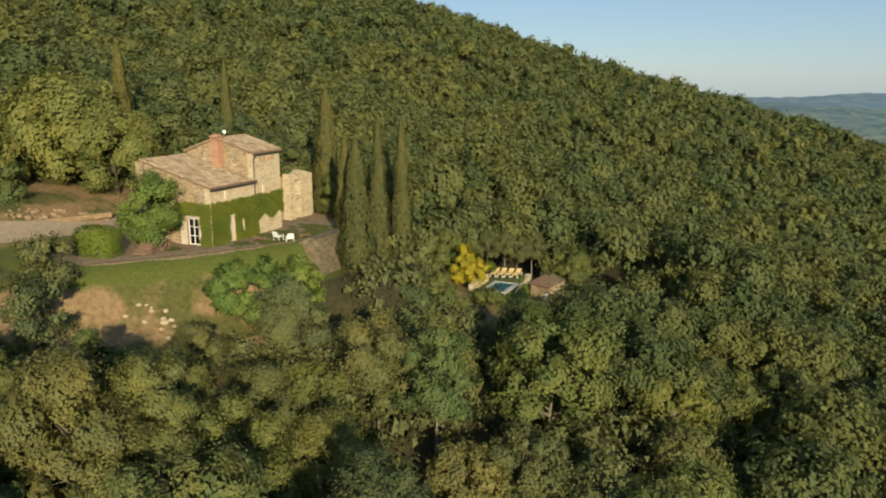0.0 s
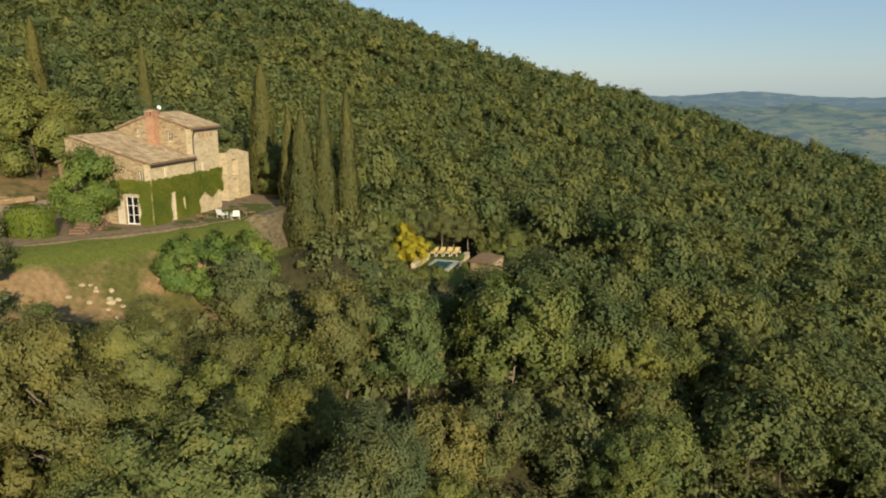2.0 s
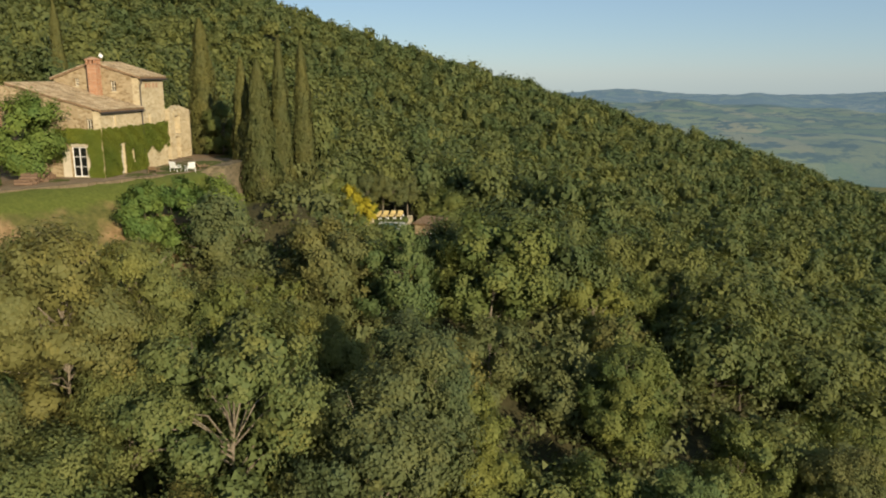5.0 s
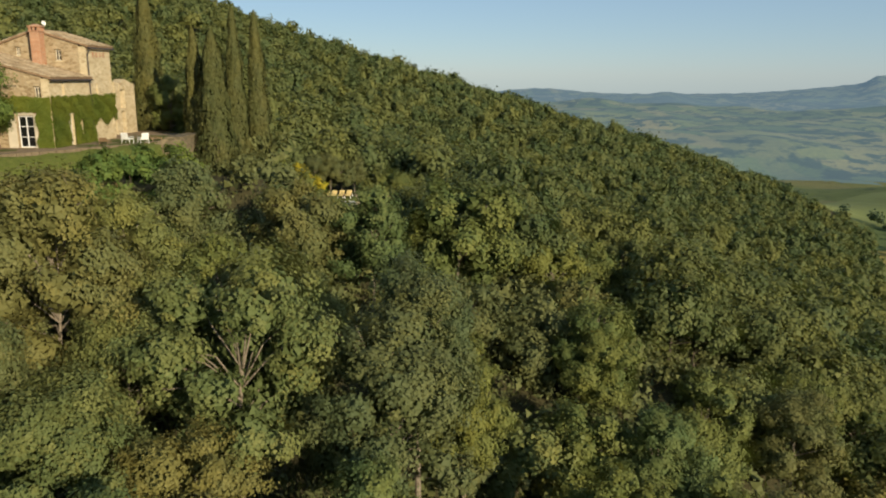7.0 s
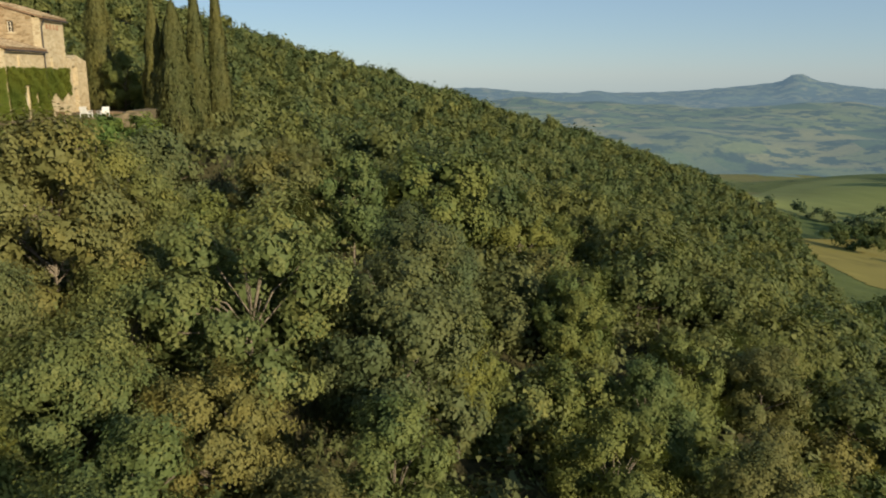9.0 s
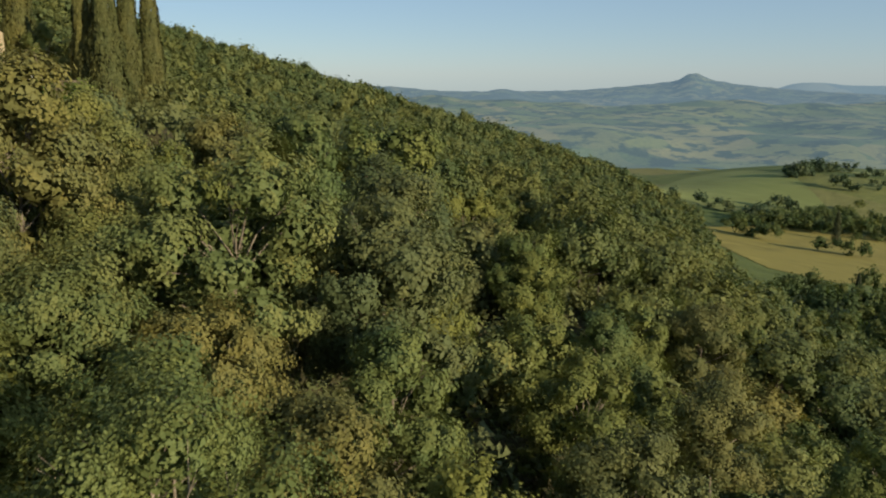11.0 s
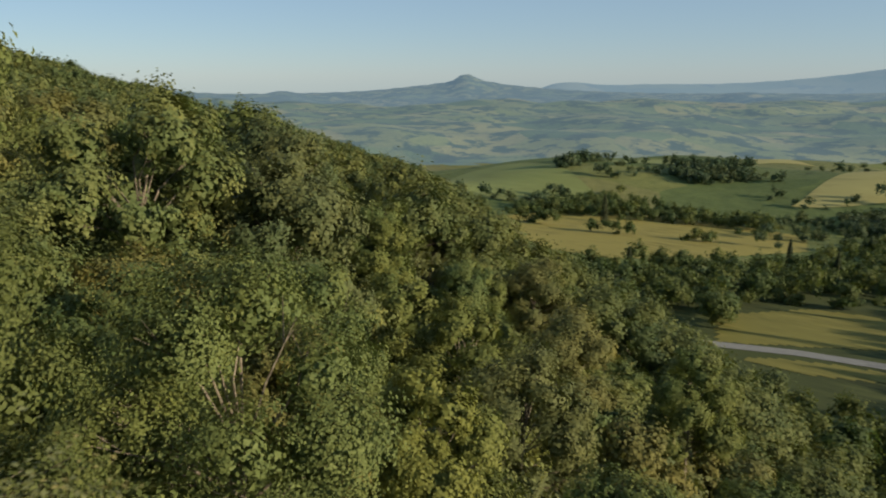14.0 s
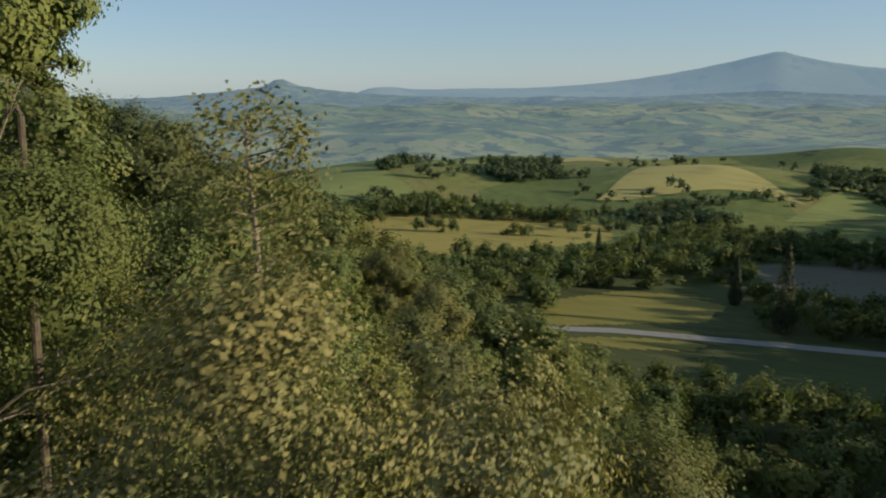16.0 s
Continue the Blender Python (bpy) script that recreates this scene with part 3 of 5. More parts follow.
def sapling():
    """A thin stem with a loose tuft, rising out of the crown beside it."""
    r = np.random.default_rng(3)
    root = new("oak_sapling")
    g = float(land(-23.5, 6.6))
    root.matrix_basis = pose(-23.5, 6.6, g)
    h = -3.0 - g
    bm = bmesh.new()
    tube(bm, (0.1, 0, -0.5), (0.03, 0, h - 0.85), 0.06, 0.024, 7)
    tube(bm, (0.03, 0, h - 0.85), (0.0, 0.02, h - 0.03), 0.024, 0.004, 6)
    ends = []
    for i in range(22):
        z = h - 0.86 + 0.038 * i
        a = i * 2.4
        out = (0.18 + 0.27 * math.sin(0.5 + i * 0.115)) * r.uniform(0.7, 1.15)
        e = Vector((math.cos(a) * out, math.sin(a) * out, z + 0.10))
        tube(bm, (0, 0, z), e, 0.008, 0.003, 4)
        ends.append(e)
    part("trunk", bm, PALE_BARK, root)
    for i in range(30):
        ends.append(Vector((r.normal(0, 0.24), r.normal(0, 0.24), h - 1.12 - 0.055 * i)))
    at = np.concatenate([np.array(e)[None] + r.normal(0, 0.08 if i < 22 else 0.17, (110 if i < 22 else 190, 3)) for i, e in enumerate(ends)])
    q = leaves_at(r, at, r.normal(0, 1, at.shape), 0.042)
    ob = new("crown", quads_mesh("crown", q, BRONZE_OAK))
    ob.parent = root
    tagged(root, "slender oak sapling with a loose leafy tuft", "tree", WOOD)


sapling()


def open_ground(x, y):
    """True on the terraces, banks and lawns, where no wood grows."""
    return (-46 < x < -10 and 54 < y < 84) or (-10 <= x < -4 and 54 < y < 70) or (-44 < x < -12 and 43 < y <= 54) or (-5 < x < 10 and 59 < y < 87) or (10 <= x < 24 and 66 < y < 88)


def mown(x, y):
    """True where not even scrub grows."""
    return (-46 < x < -7.5 and 55 < y < 84) or (-46 < x < -9 and 52 < y < 84) or (-44 < x < -14 and 45 < y <= 53) or (-1 < x < 20 and 65 < y < 88)


def in_view(x, y):
    return x > -0.62 * y - 6 and y > -1.5 - 0.07 * (x + 27)


def wooded(x, y):
    return slope_height(x, y) > valley_height(x, y) - 4.0 and y < 372


near_spots, mid_spots, edge_spots, far_spots = [], [], [], []
for gx in np.arange(-240, 300, 4.8):
    for gy in np.arange(-40, 364, 4.8):
        x, y = gx + rng.uniform(-2.3, 2.3), gy + rng.uniform(-2.3, 2.3)
        if not in_view(x, y) or open_ground(x, y) or not wooded(x, y):
            continue
        r = math.hypot(x + 14, y - 1.5)
        if r < 58:
            if all(math.hypot(x - px, y - py) > 0.85 * pr + 1.1 for px, py, pr in placed):
                near_spots.append((x, y, r))
        elif r < 84:
            if all(math.hypot(x - px, y - py) > 0.6 * pr + 1.2 for px, py, pr in placed):
                mid_spots.append((x, y))
        elif r < 170:
            edge_spots.append((x, y))
        else:
            far_spots.append((x, y))

EYES = [(p[1], p[2], p[3]) for p in ROWS]
for x, y, r in near_spots:
    g = float(land(x, y))
    if rng.random() < 0.15:
        continue
    top = g + rng.uniform(2.8, 6.0)
    for px, py, pz in EYES:
        d = math.hypot(x - px, y - py)
        if d < 20:
            top = min(top, pz - 2.2 - 0.16 * max(0.0, d - 4))
    if top - g < 3.0:
        continue
    sort = ("oak", "sunny", "green", "bronze", "dusky")[rng.integers(5)]
    oak(sort, FILL[sort][rng.integers(2)], x, y, top, rng.uniform(2.3, 3.1), radius_of=3.1, total=9.5)
for x, y in mid_spots:
    m = MIDT["wood"][rng.integers(6)]
    g = float(land(x, y))
    s = rng.uniform(0.62, 1.05)
    tree("oak_tree", m, pose(x, y, g, 0, 0, rng.uniform(0, 360)) @ Matrix.Diagonal((s, s, s, 1)), "leafy oak tree among the hillside woods", "tree", WOOD)


def undergrowth():
    """Low scrub and saplings that cover the ground between the trunks."""
    r = np.random.default_rng(33)
    kinds = []
    for i in range(8):
        kinds.append(leafy_crown(r, 1.0, 1.5, 5, 24, 105, 12, 0.22, -0.2)[0])
    every = []
    for gx in np.arange(-42, 62, 2.3):
        for gy in np.arange(0, 90, 2.3):
            x, y = gx + r.uniform(-1, 1), gy + r.uniform(-1, 1)
            if not in_view(x, y) or mown(x, y) or math.hypot(x + 14, y - 1.5) > 90:
                continue
            s, t = r.uniform(0.9, 1.9), r.uniform(0, math.tau)
            k = kinds[r.integers(8)] * s
            c, n = math.cos(t), math.sin(t)
            every.append(np.stack([k[..., 0] * c - k[..., 1] * n + x, k[..., 0] * n + k[..., 1] * c + y, k[..., 2] * r.uniform(0.8, 1.5) + float(land(x, y)) - 0.2], -1))
    ob = new("undergrowth", quads_mesh("undergrowth", np.concatenate(every), DUSKY_OAK))
    return tagged(ob, "dusky green scrub between the trunks of the wood", "undergrowth", kind="stuff")


undergrowth()


def wood(name, spots, leaves, tufts, size, material, label, low, high, seed=77, lift=1.2, lobes=7, inner=0.25, squat=1.9):
    """Far woods as one mass of crowns."""
    r = np.random.default_rng(seed)
    kinds = [leafy_crown(r, 1.0, squat, lobes, tufts, leaves, int(leaves * inner), size, -0.3) for i in range(12)]
    every, tint = [], []
    x, y = np.array(spots)[:, :2].T
    z = near_land(x, y)
    for i in range(len(x)):
        s = r.uniform(low, high)
        t = r.uniform(0, math.tau)
        c, n = math.cos(t) * s, math.sin(t) * s
        k, tone, _ = kinds[r.integers(12)]
        every.append(np.stack([k[..., 0] * c - k[..., 1] * n + x[i], k[..., 0] * n + k[..., 1] * c + y[i], k[..., 2] * s * r.uniform(0.9, 1.3) + z[i] + lift + r.uniform(-2.2, 2.2)], -1))
        tint.append(tone * 0.7 + r.normal(0, 0.17))
    ob = new(name, quads_mesh(name, np.concatenate(every), material, np.concatenate(tint)))
    return tagged(ob, label, "forest", kind="stuff")


def in_sight(spots, top=8.0):
    """Leaves out the spots that lie wholly behind the hill from all along the flight."""
    p = np.array(spots)
    z = near_land(p[:, 0], p[:, 1]) + top
    clear = np.zeros(len(p), bool)
    for ex, ey, ez in ((0.0, 0.0, 12.3), (-14.0, 0.7, 3.5), (-27.6, 3.0, -2.8)):
        ok = np.ones(len(p), bool)
        for f in np.linspace(0.25, 0.985, 40):
            ok &= near_land(ex + (p[:, 0] - ex) * f, ey + (p[:, 1] - ey) * f) + 2.0 < ez + (z - ez) * f
        clear |= ok
    return [s for s, c in zip(spots, clear) if c]


rim_spots = [p for p in edge_spots if math.hypot(p[0] + 14, p[1] - 1.5) < 116]
edge_spots = [p for p in edge_spots if math.hypot(p[0] + 14, p[1] - 1.5) >= 116]
wood("hillside_forest", in_sight(rim_spots), 1000, 60, 0.15, FOREST, "dense green oak wood round the house and pool", 2.2, 3.5, 76)
wood("hillside_forest", in_sight(edge_spots), 520, 44, 0.19, FOREST, "dense green oak wood on the near hillside", 2.2, 3.5)
for near, far, leaves, size in ((170, 250, 270, 0.235), (250, 700, 150, 0.30)):
    wood("hillside_forest", in_sight([p for p in far_spots if near <= math.hypot(p[0] + 14, p[1] - 1.5) < far]), leaves, 30, size, FOREST, "dense green oak forest covering the hillside spur", 2.2, 3.6, 78 + leaves, 0.8, 6)

# trees for the added ridge, out of view
south_spots = []
for gx in np.arange(20, 520, 7.0):
    for gy in np.arange(-230, -22, 7.0):
        x, y = gx + rng.uniform(-2.5, 2.5), gy + rng.uniform(-2.5, 2.5)
        if shading_ridge(x, y) > valley_height(x, y) + 2.0 and y < -20 - 0.06 * x:
            south_spots.append((x, y))
wood("hillside_forest", south_spots, 130, 20, 0.34, FOREST, "oak wood on the unseen ridge added to shade the valley", 3.2, 4.6, 82)

# ---- valley ----
GOLD = plain_field("stubble", (0.21, 0.185, 0.042), (0.31, 0.26, 0.068), 0.25)
MEADOW = plain_field("dry_meadow", (0.115, 0.122, 0.024), (0.24, 0.205, 0.052), 0.35)
PLOUGH = plain_field("dark_crop", (0.090, 0.088, 0.060), (0.125, 0.118, 0.085), 0.3)
TARMAC = plain_field("road_surface", (0.20, 0.20, 0.19), (0.27, 0.265, 0.25), 1.5)
field("field", ((228, 163), (229, 138), (244, 126), (275, 111), (323, 94), (377, 110), (390, 155), (385, 187), (340, 235), (289, 244), (254, 204)), GOLD, "golden mown field in the valley")
GRASS = plain_field("valley_grass", (0.032, 0.046, 0.012), (0.075, 0.088, 0.024), 0.3)
field("meadow", ((60, -90), (60, 100), (120, 150), (205, 130), (235, 60), (300, 40), (340, -90)), GRASS, "dark green grassland on the valley floor", 0.06)
field("meadow", ((144, 64), (171, 75), (200, 60), (205, 45), (197, 28), (172, 30)), MEADOW, "small dry meadow beside the road")
field("meadow", ((134, 56), (140, 52), (147, 38), (149, 26), (141, 28), (134, 42)), MEADOW, "rough meadow strip below the road")
field("field", ((207, 14), (210, -14), (330, -30), (325, -8), (284, 30)), PLOUGH, "dark crop field between woods")
GREEN_CORN = plain_field("green_corn", (0.15, 0.185, 0.055), (0.21, 0.235, 0.075), 0.12)
RIPE_CORN = plain_field("ripe_corn", (0.30, 0.275, 0.095), (0.38, 0.335, 0.125), 0.12)


def sector(az0, az1, r0, r1, bow=0.0):
    """The corners of a field by bearing and distance from the middle of the flight."""
    ring = [(az0 + (az1 - az0) * i / 12, r0 + bow * math.sin(math.pi * i / 12)) for i in range(13)] + [(az1 - (az1 - az0) * i / 12, r1 - bow * math.sin(math.pi * i / 6)) for i in range(13)]
    return tuple((CENTRE[0] + r * math.sin(radians(a)), CENTRE[1] + r * math.cos(radians(a))) for a, r in ring)


def hill_field(az0, az1, r0, deep, peak, material, label):
    """A field over the near face of a rounded hill: its far edge swells towards the peak and tapers to the ends."""
    n, m = 60, 16
    f = np.linspace(0, 1, n)
    swell = np.where(f < peak, np.sin(f / peak * math.pi / 2), np.cos((f - peak) / (1 - peak) * math.pi / 2)) ** 1.25
    az = np.radians(az0 + (az1 - az0) * f)[:, None]
    front = r0 + 18.0 * np.sin(f * 5.0 + az0)
    r = front[:, None] + (deep * swell)[:, None] * np.linspace(0, 1, m)
    x, y = CENTRE[0] + r * np.sin(az), CENTRE[1] + r * np.cos(az)
    i = np.arange(n * m).reshape(n, m)
    me = bpy.data.meshes.new("field")
    me.from_pydata(np.stack([x, y, near_land(x, y) + 0.25], -1).reshape(-1, 3).tolist(), [], np.stack([i[:-1, :-1], i[:-1, 1:], i[1:, 1:], i[1:, :-1]], -1).reshape(-1, 4).tolist())
    me.materials.append(material)
    me.polygons.foreach_set("use_smooth", np.ones(len(me.polygons), bool))
    return tagged(new("field", me), label, "field", kind="structure")


hill_field(46.0, 60.5, 475, 190, 0.55, GREEN_CORN, "smooth green cornfield on a rounded hill")
hill_field(73.5, 88.0, 510, 115, 0.3, RIPE_CORN, "ripe yellow cornfield on a rounded hill")
hill_field(86.5, 100.0, 480, 130, 0.5, GREEN_CORN, "smooth green cornfield beside the ripe corn")
hill_field(60.0, 69.0, 640, 120, 0.5, GREEN_CORN, "green cornfield beyond the valley woods")
hill_field(67.0, 75.0, 700, 90, 0.4, RIPE_CORN, "strip of ripe corn beyond the valley woods")
LANE = ((134, 84), (138, 72), (142, 62), (149, 48), (152.5, 34), (155, 22), (158, 9), (163, -14), (172, -50))
bm = bmesh.new()
edge = []
for i, (x, y) in enumerate(LANE):
    a, b = Vector(LANE[max(0, i - 1)]), Vector(LANE[min(len(LANE) - 1, i + 1)])
    n = (b - a).normalized().orthogonal() * 1.9
    edge.append([bm.verts.new((x + s * n[0], y + s * n[1], float(valley_height(x, y)) + 0.3)) for s in (1, -1)])
for (a, b), (c, d) in zip(edge, edge[1:]):
    bm.faces.new((a, b, d, c))
tagged(new("road", to_mesh("road", bm, TARMAC)), "pale country road along the valley floor", "road", kind="structure")


vrng = np.random.default_rng(9)
scrub_spots = []
BANDS = (
    ((112, 92), (128, 96), (138, 86), (158, 82), (176, 84), (196, 110), (200, 126), (160, 138), (112, 120)),
    ((172, 80), (202, 66), (226, 58), (232, 34), (284, 36), (381, 54), (368, 78), (320, 72), (262, 86), (226, 104), (208, 122), (196, 108)),
    sector(82.5, 98.0, 305, 375, 8),
    sector(56.0, 72.0, 405, 442, 6),
    ((60, -60), (102, -60), (104, 36), (104, 62), (102, 90), (90, 110), (60, 80)),
    ((160, -8), (166, 8), (178, 20), (200, 16), (206, -20), (180, -60)),
)
for gx in np.arange(300, 480, 9.0):
    for gy in np.arange(40, 190, 9.0):
        x, y = gx + vrng.uniform(-4, 4), gy + vrng.uniform(-4, 4)
        if vrng.random() < 0.42 and inside(np.array(x), np.array(y), sector(71.0, 83.0, 345, 455, 6)):
            scrub_spots.append((x, y))
valley_spots = []
for gx in np.arange(40, 600, 6.2):
    for gy in np.arange(-70, 260, 6.2):
        x, y = gx + vrng.uniform(-2, 2), gy + vrng.uniform(-2, 2)
        if slope_height(x, y) < valley_height(x, y) - 3.0 and any(inside(np.array(x), np.array(y), b) for b in BANDS):
            valley_spots.append((x, y))
HEDGES = (((296, 226), (293, 205)), ((291, 178), (296, 165)), ((306, 140), (311, 132)), ((350, 132), (366, 120)), ((300, 236), (420, 236)), ((330, 243), (395, 200)), ((205, 64), (208, 46)), ((176, 76), (150, 66)), ((208, 20), (284, 40)))
for (ax, ay), (bx, by) in HEDGES:
    n = int(math.hypot(bx - ax, by - ay) / 4.5) + 1
    for i in range(n + 1):
        f = i / n
        valley_spots.append((ax + (bx - ax) * f + vrng.normal(0, 1.5), ay + (by - ay) * f + vrng.normal(0, 1.5)))
valley_spots = [p for p in valley_spots if all(math.hypot(p[0] - a[0] - (b[0] - a[0]) * f, p[1] - a[1] - (b[1] - a[1]) * f) > 7.5 for a, b in zip(LANE, LANE[1:]) for f in (0.0, 0.25, 0.5, 0.75))]
close_spots = [p for p in valley_spots if math.hypot(p[0] + 20, p[1]) < 190]
wood("valley_wood", close_spots, 900, 48, 0.15, SHADED_OAK, "dark oak wood beside the valley road", 2.2, 4.0, 81, 0.2)
valley_spots = [p for p in valley_spots if math.hypot(p[0] + 20, p[1]) >= 190]
wood("valley_wood", valley_spots, 280, 28, 0.22, SHADED_OAK, "dark woods and hedges on the valley floor", 2.1, 4.0, 79, 0.2, 6)
wood("valley_wood", scrub_spots, 300, 28, 0.21, HAZED_LEAVES, "scattered bushes on the dry bank below the cornfield", 1.8, 4.0, 83, 0.1, 6)
far_clumps = []
for i in range(9000):
    r, th = 430 * (640 / 430) ** vrng.uniform(0, 1), radians(vrng.uniform(8, 98))
    x, y = CENTRE[0] + r * math.sin(th), CENTRE[1] + r * math.cos(th)
    s = noise.noise((x * 0.006, y * 0.011, 0.0)) + 0.6 * noise.noise((x * 0.02, y * 0.03, 4.0))
    if s > 0.34 and not wooded(x, y):
        far_clumps.append((x, y))
for az0, az1, dist, step, share in ((44, 61.5, 466, 0.42, 0.6), (72, 88.5, 503, 0.4, 0.65), (74, 84, 640, 0.4, 0.4), (60, 73, 560, 0.3, 0.7), (58, 72, 610, 0.35, 0.5), (86, 98, 620, 0.35, 0.6)):
    for az in np.arange(az0, az1, step):
        if vrng.random() < share:
            r, th = dist + 14 * math.sin(az * 0.9) + vrng.normal(0, 3), radians(az + vrng.normal(0, 0.1))
            far_clumps.append((CENTRE[0] + r * math.sin(th), CENTRE[1] + r * math.cos(th)))
wood("far_wood", far_clumps, 70, 12, 0.36, HAZED_LEAVES, "scattered far woods and hedgerows across the farmland", 2.2, 4.2, 80, -0.6, 4)


# ---- cypresses and garden plants ----
def cypress(seed, height, radius, leaves, size=0.22, material=None):
    r = np.random.default_rng(seed)
    t = r.uniform(0.02, 1.0, leaves) ** 1.1
    prof = np.minimum(1.0, 0.55 + t * 3.2) * (1 - t) ** 0.6 * (1 + 0.10 * np.sin(t * 23 + seed)) + 0.02
    a = r.uniform(0, math.tau, leaves)
    flute = 1 + 0.13 * np.sin(a * 5 + t * 6 + seed) + 0.06 * np.sin(a * 11 - t * 31)
    rad = radius * prof * flute * r.uniform(0.84, 1.04, leaves)
    at = np.stack([rad * np.cos(a), rad * np.sin(a), t * height], 1)
    out = np.stack([np.cos(a), np.sin(a), np.full(leaves, 0.25)], 1)
    nor = out + r.normal(0, 0.30, (leaves, 3))
    nor /= np.linalg.norm(nor, axis=1)[:, None]
    side = np.cross(nor, np.array([0, 0, 1.0]) + r.normal(0, 0.15, (leaves, 3)))
    side /= np.linalg.norm(side, axis=1)[:, None]
    up = np.cross(side, nor)
    s = (size * r.uniform(0.6, 1.3, leaves))[:, None]
    q = np.stack([at - up * s * 0.6, at - side * s * 0.28, at + up * s * 0.9 + nor * s * 0.2, at + side * s * 0.28], 1)
    bm = bmesh.new()
    tube(bm, (0, 0, -0.8), (0, 0, height * 0.5), 0.22, 0.14, 8)
    tube(bm, (0, 0, height * 0.5), (0, 0, height * 0.96), 0.14, 0.02, 8)
    return to_mesh("trunk", bm, BARK), quads_mesh("crown", q, material or CYPRESS)


for i, (x, y, top, radius, low) in enumerate(((-7.4, 65.2, 7.1, 1.75, 0.6), (-8.6, 67.4, 7.3, 1.2, 0.6), (-5.6, 66.2, 8.8, 1.1, 0.5), (-3.65, 67.6, 8.7, 1.1, 0.5), (-11.8, 78.6, 11.0, 1.7, 0.4), (-33.8, 82.4, 15.6, 1.5, 0.4), (-28.0, 101.0, 14.2, 1.2, 0.4))):
    g = float(land(x, y)) - low
    tree("cypress_tree", cypress(90 + i, top - g, radius, 12000), pose(x, y, g), "tall dark green columnar cypress near the house", "tree", "cypresses by the house")
for i, (x, y, h, radius) in enumerate(((188.6, 109.6, 12.0, 1.5), (170.7, 12.0, 23.0, 2.9), (200.9, 26.4, 15.0, 2.0), (236, 62, 13, 1.6), (262, 84, 12, 1.5), (330, 196, 15, 2.2))):
    tree("cypress_tree", cypress(120 + i, h, radius, 1600, 0.55, SHADED_CYPRESS), pose(x, y, float(near_land(x, y)) - 0.3), "dark columnar cypress on the valley floor", "tree", "cypresses in the valley")


def shrub(name, x, y, top, radius, material, leaves, size, label, base=None, squash=1.0, category="shrub"):
    """A leafy bush: short stems and clumps of leaves down to the ground."""
    r = np.random.default_rng(int(abs(x * 31 + y * 17)))
    g = float(land(x, y)) if base is None else base
    h = top - g
    q, tone, c = leafy_crown(r, radius, h, 12, 130, leaves, leaves // 8, size, -0.9, 4)
    root = new(name)
    root.matrix_basis = pose(x, y, g)
    bm = bmesh.new()
    for i in range(6):
        tube(bm, (r.normal(0, 0.12), r.normal(0, 0.12), -0.3), c[i], 0.05, 0.015, 5)
    part("trunk", bm, BARK, root)
    ob = new("crown", quads_mesh("crown", q, material, tone))
    ob.parent = root
    return tagged(root, label, category)


shrub("fig_tree", -23.5, 61.4, 4.6, 2.5, FIG, 17000, 0.18, "broad-leaved green fig tree against the house wall", category="tree")
shrub("shrub", -15.6, 55.4, -1.2, 1.8, FIG, 9000, 0.2, "lush green bush below the terrace bank")
shrub("shrub", -13.2, 55.6, -0.9, 1.9, FIG, 9000, 0.2, "lush green bush below the terrace bank")
shrub("shrub", -10.8, 56.4, -0.9, 1.9, FIG, 9000, 0.2, "lush green bush below the terrace bank")


def hedge(x0, x1, y0, y1, z0, z1, turn, label):
    """A clipped hedge: leaves over a rounded block."""
    r = np.random.default_rng(71)
    n = 7000
    half = np.array([(x1 - x0) / 2, (y1 - y0) / 2, (z1 - z0) / 2])
    o = r.normal(0, 1, (n, 3))
    o /= (np.abs(o) ** 4).sum(1)[:, None] ** 0.25
    at = o * half * r.uniform(0.86, 1.04, (n, 1))
    root = new("hedge")
    root.matrix_basis = pose((x0 + x1) / 2, (y0 + y1) / 2, (z0 + z1) / 2, 0, 0, turn)
    bm = bmesh.new()
    for i in range(5):
        tube(bm, ((i - 2) * half[0] * 0.4, 0, -half[2] - 0.2), ((i - 2) * half[0] * 0.4, 0, half[2] * 0.6), 0.05, 0.015, 5)
    part("trunk", bm, BARK, root)
    ob = new("crown", quads_mesh("crown", leaves_at(r, at, o ** 3 + 0.2 * o, 0.14), HEDGE))
    ob.parent = root
    return tagged(root, label, "hedge")


hedge(-28.6, -25.0, 57.4, 59.6, -2.2, 1.0, -20, "clipped bright green hedge beside the terrace")
shrub("olive_tree", -29.6, 55.8, 0.6, 1.9, OLIVE, 2600, 0.2, "grey-green olive tree at the terrace's end", category="tree")
shrub("olive_tree", -27.8, 52.6, -0.6, 2.1, OLIVE, 2800, 0.2, "grey-green olive tree on the bank below the terrace", category="tree")
shrub("broom", 2.2, 80.6, -5.7, 1.35, BROOM, 5000, 0.2, "yellow flowering broom on the bank")
shrub("broom", 3.6, 80.0, -6.4, 1.3, BROOM, 3600, 0.2, "yellow flowering broom on the bank")
shrub("shrub", 5.0, 84.6, -8.2, 1.0, IVY, 1200, 0.2, "low green bush above the pool")
shrub("shrub", 4.6, 75.2, -8.7, 1.7, OAK, 3000, 0.18, "rounded green bush in front of the pool")
oak("green", NEAR["green"][1], -10.2, 76.0, 3.4, 2.1, 10, "leafy green tree beside the ruined wall", "")
BIG = broadleaf(41, 5.4, 12.0, 30000, 260, 0.27, LIGHT_OAK, 20, 3, None, 0.16, 2.0)
oak("light", BIG, -38.0, 78.5, 12.4, 6.4, 10, radius_of=5.4, total=12.0, label="great spreading oak behind the house", group="")
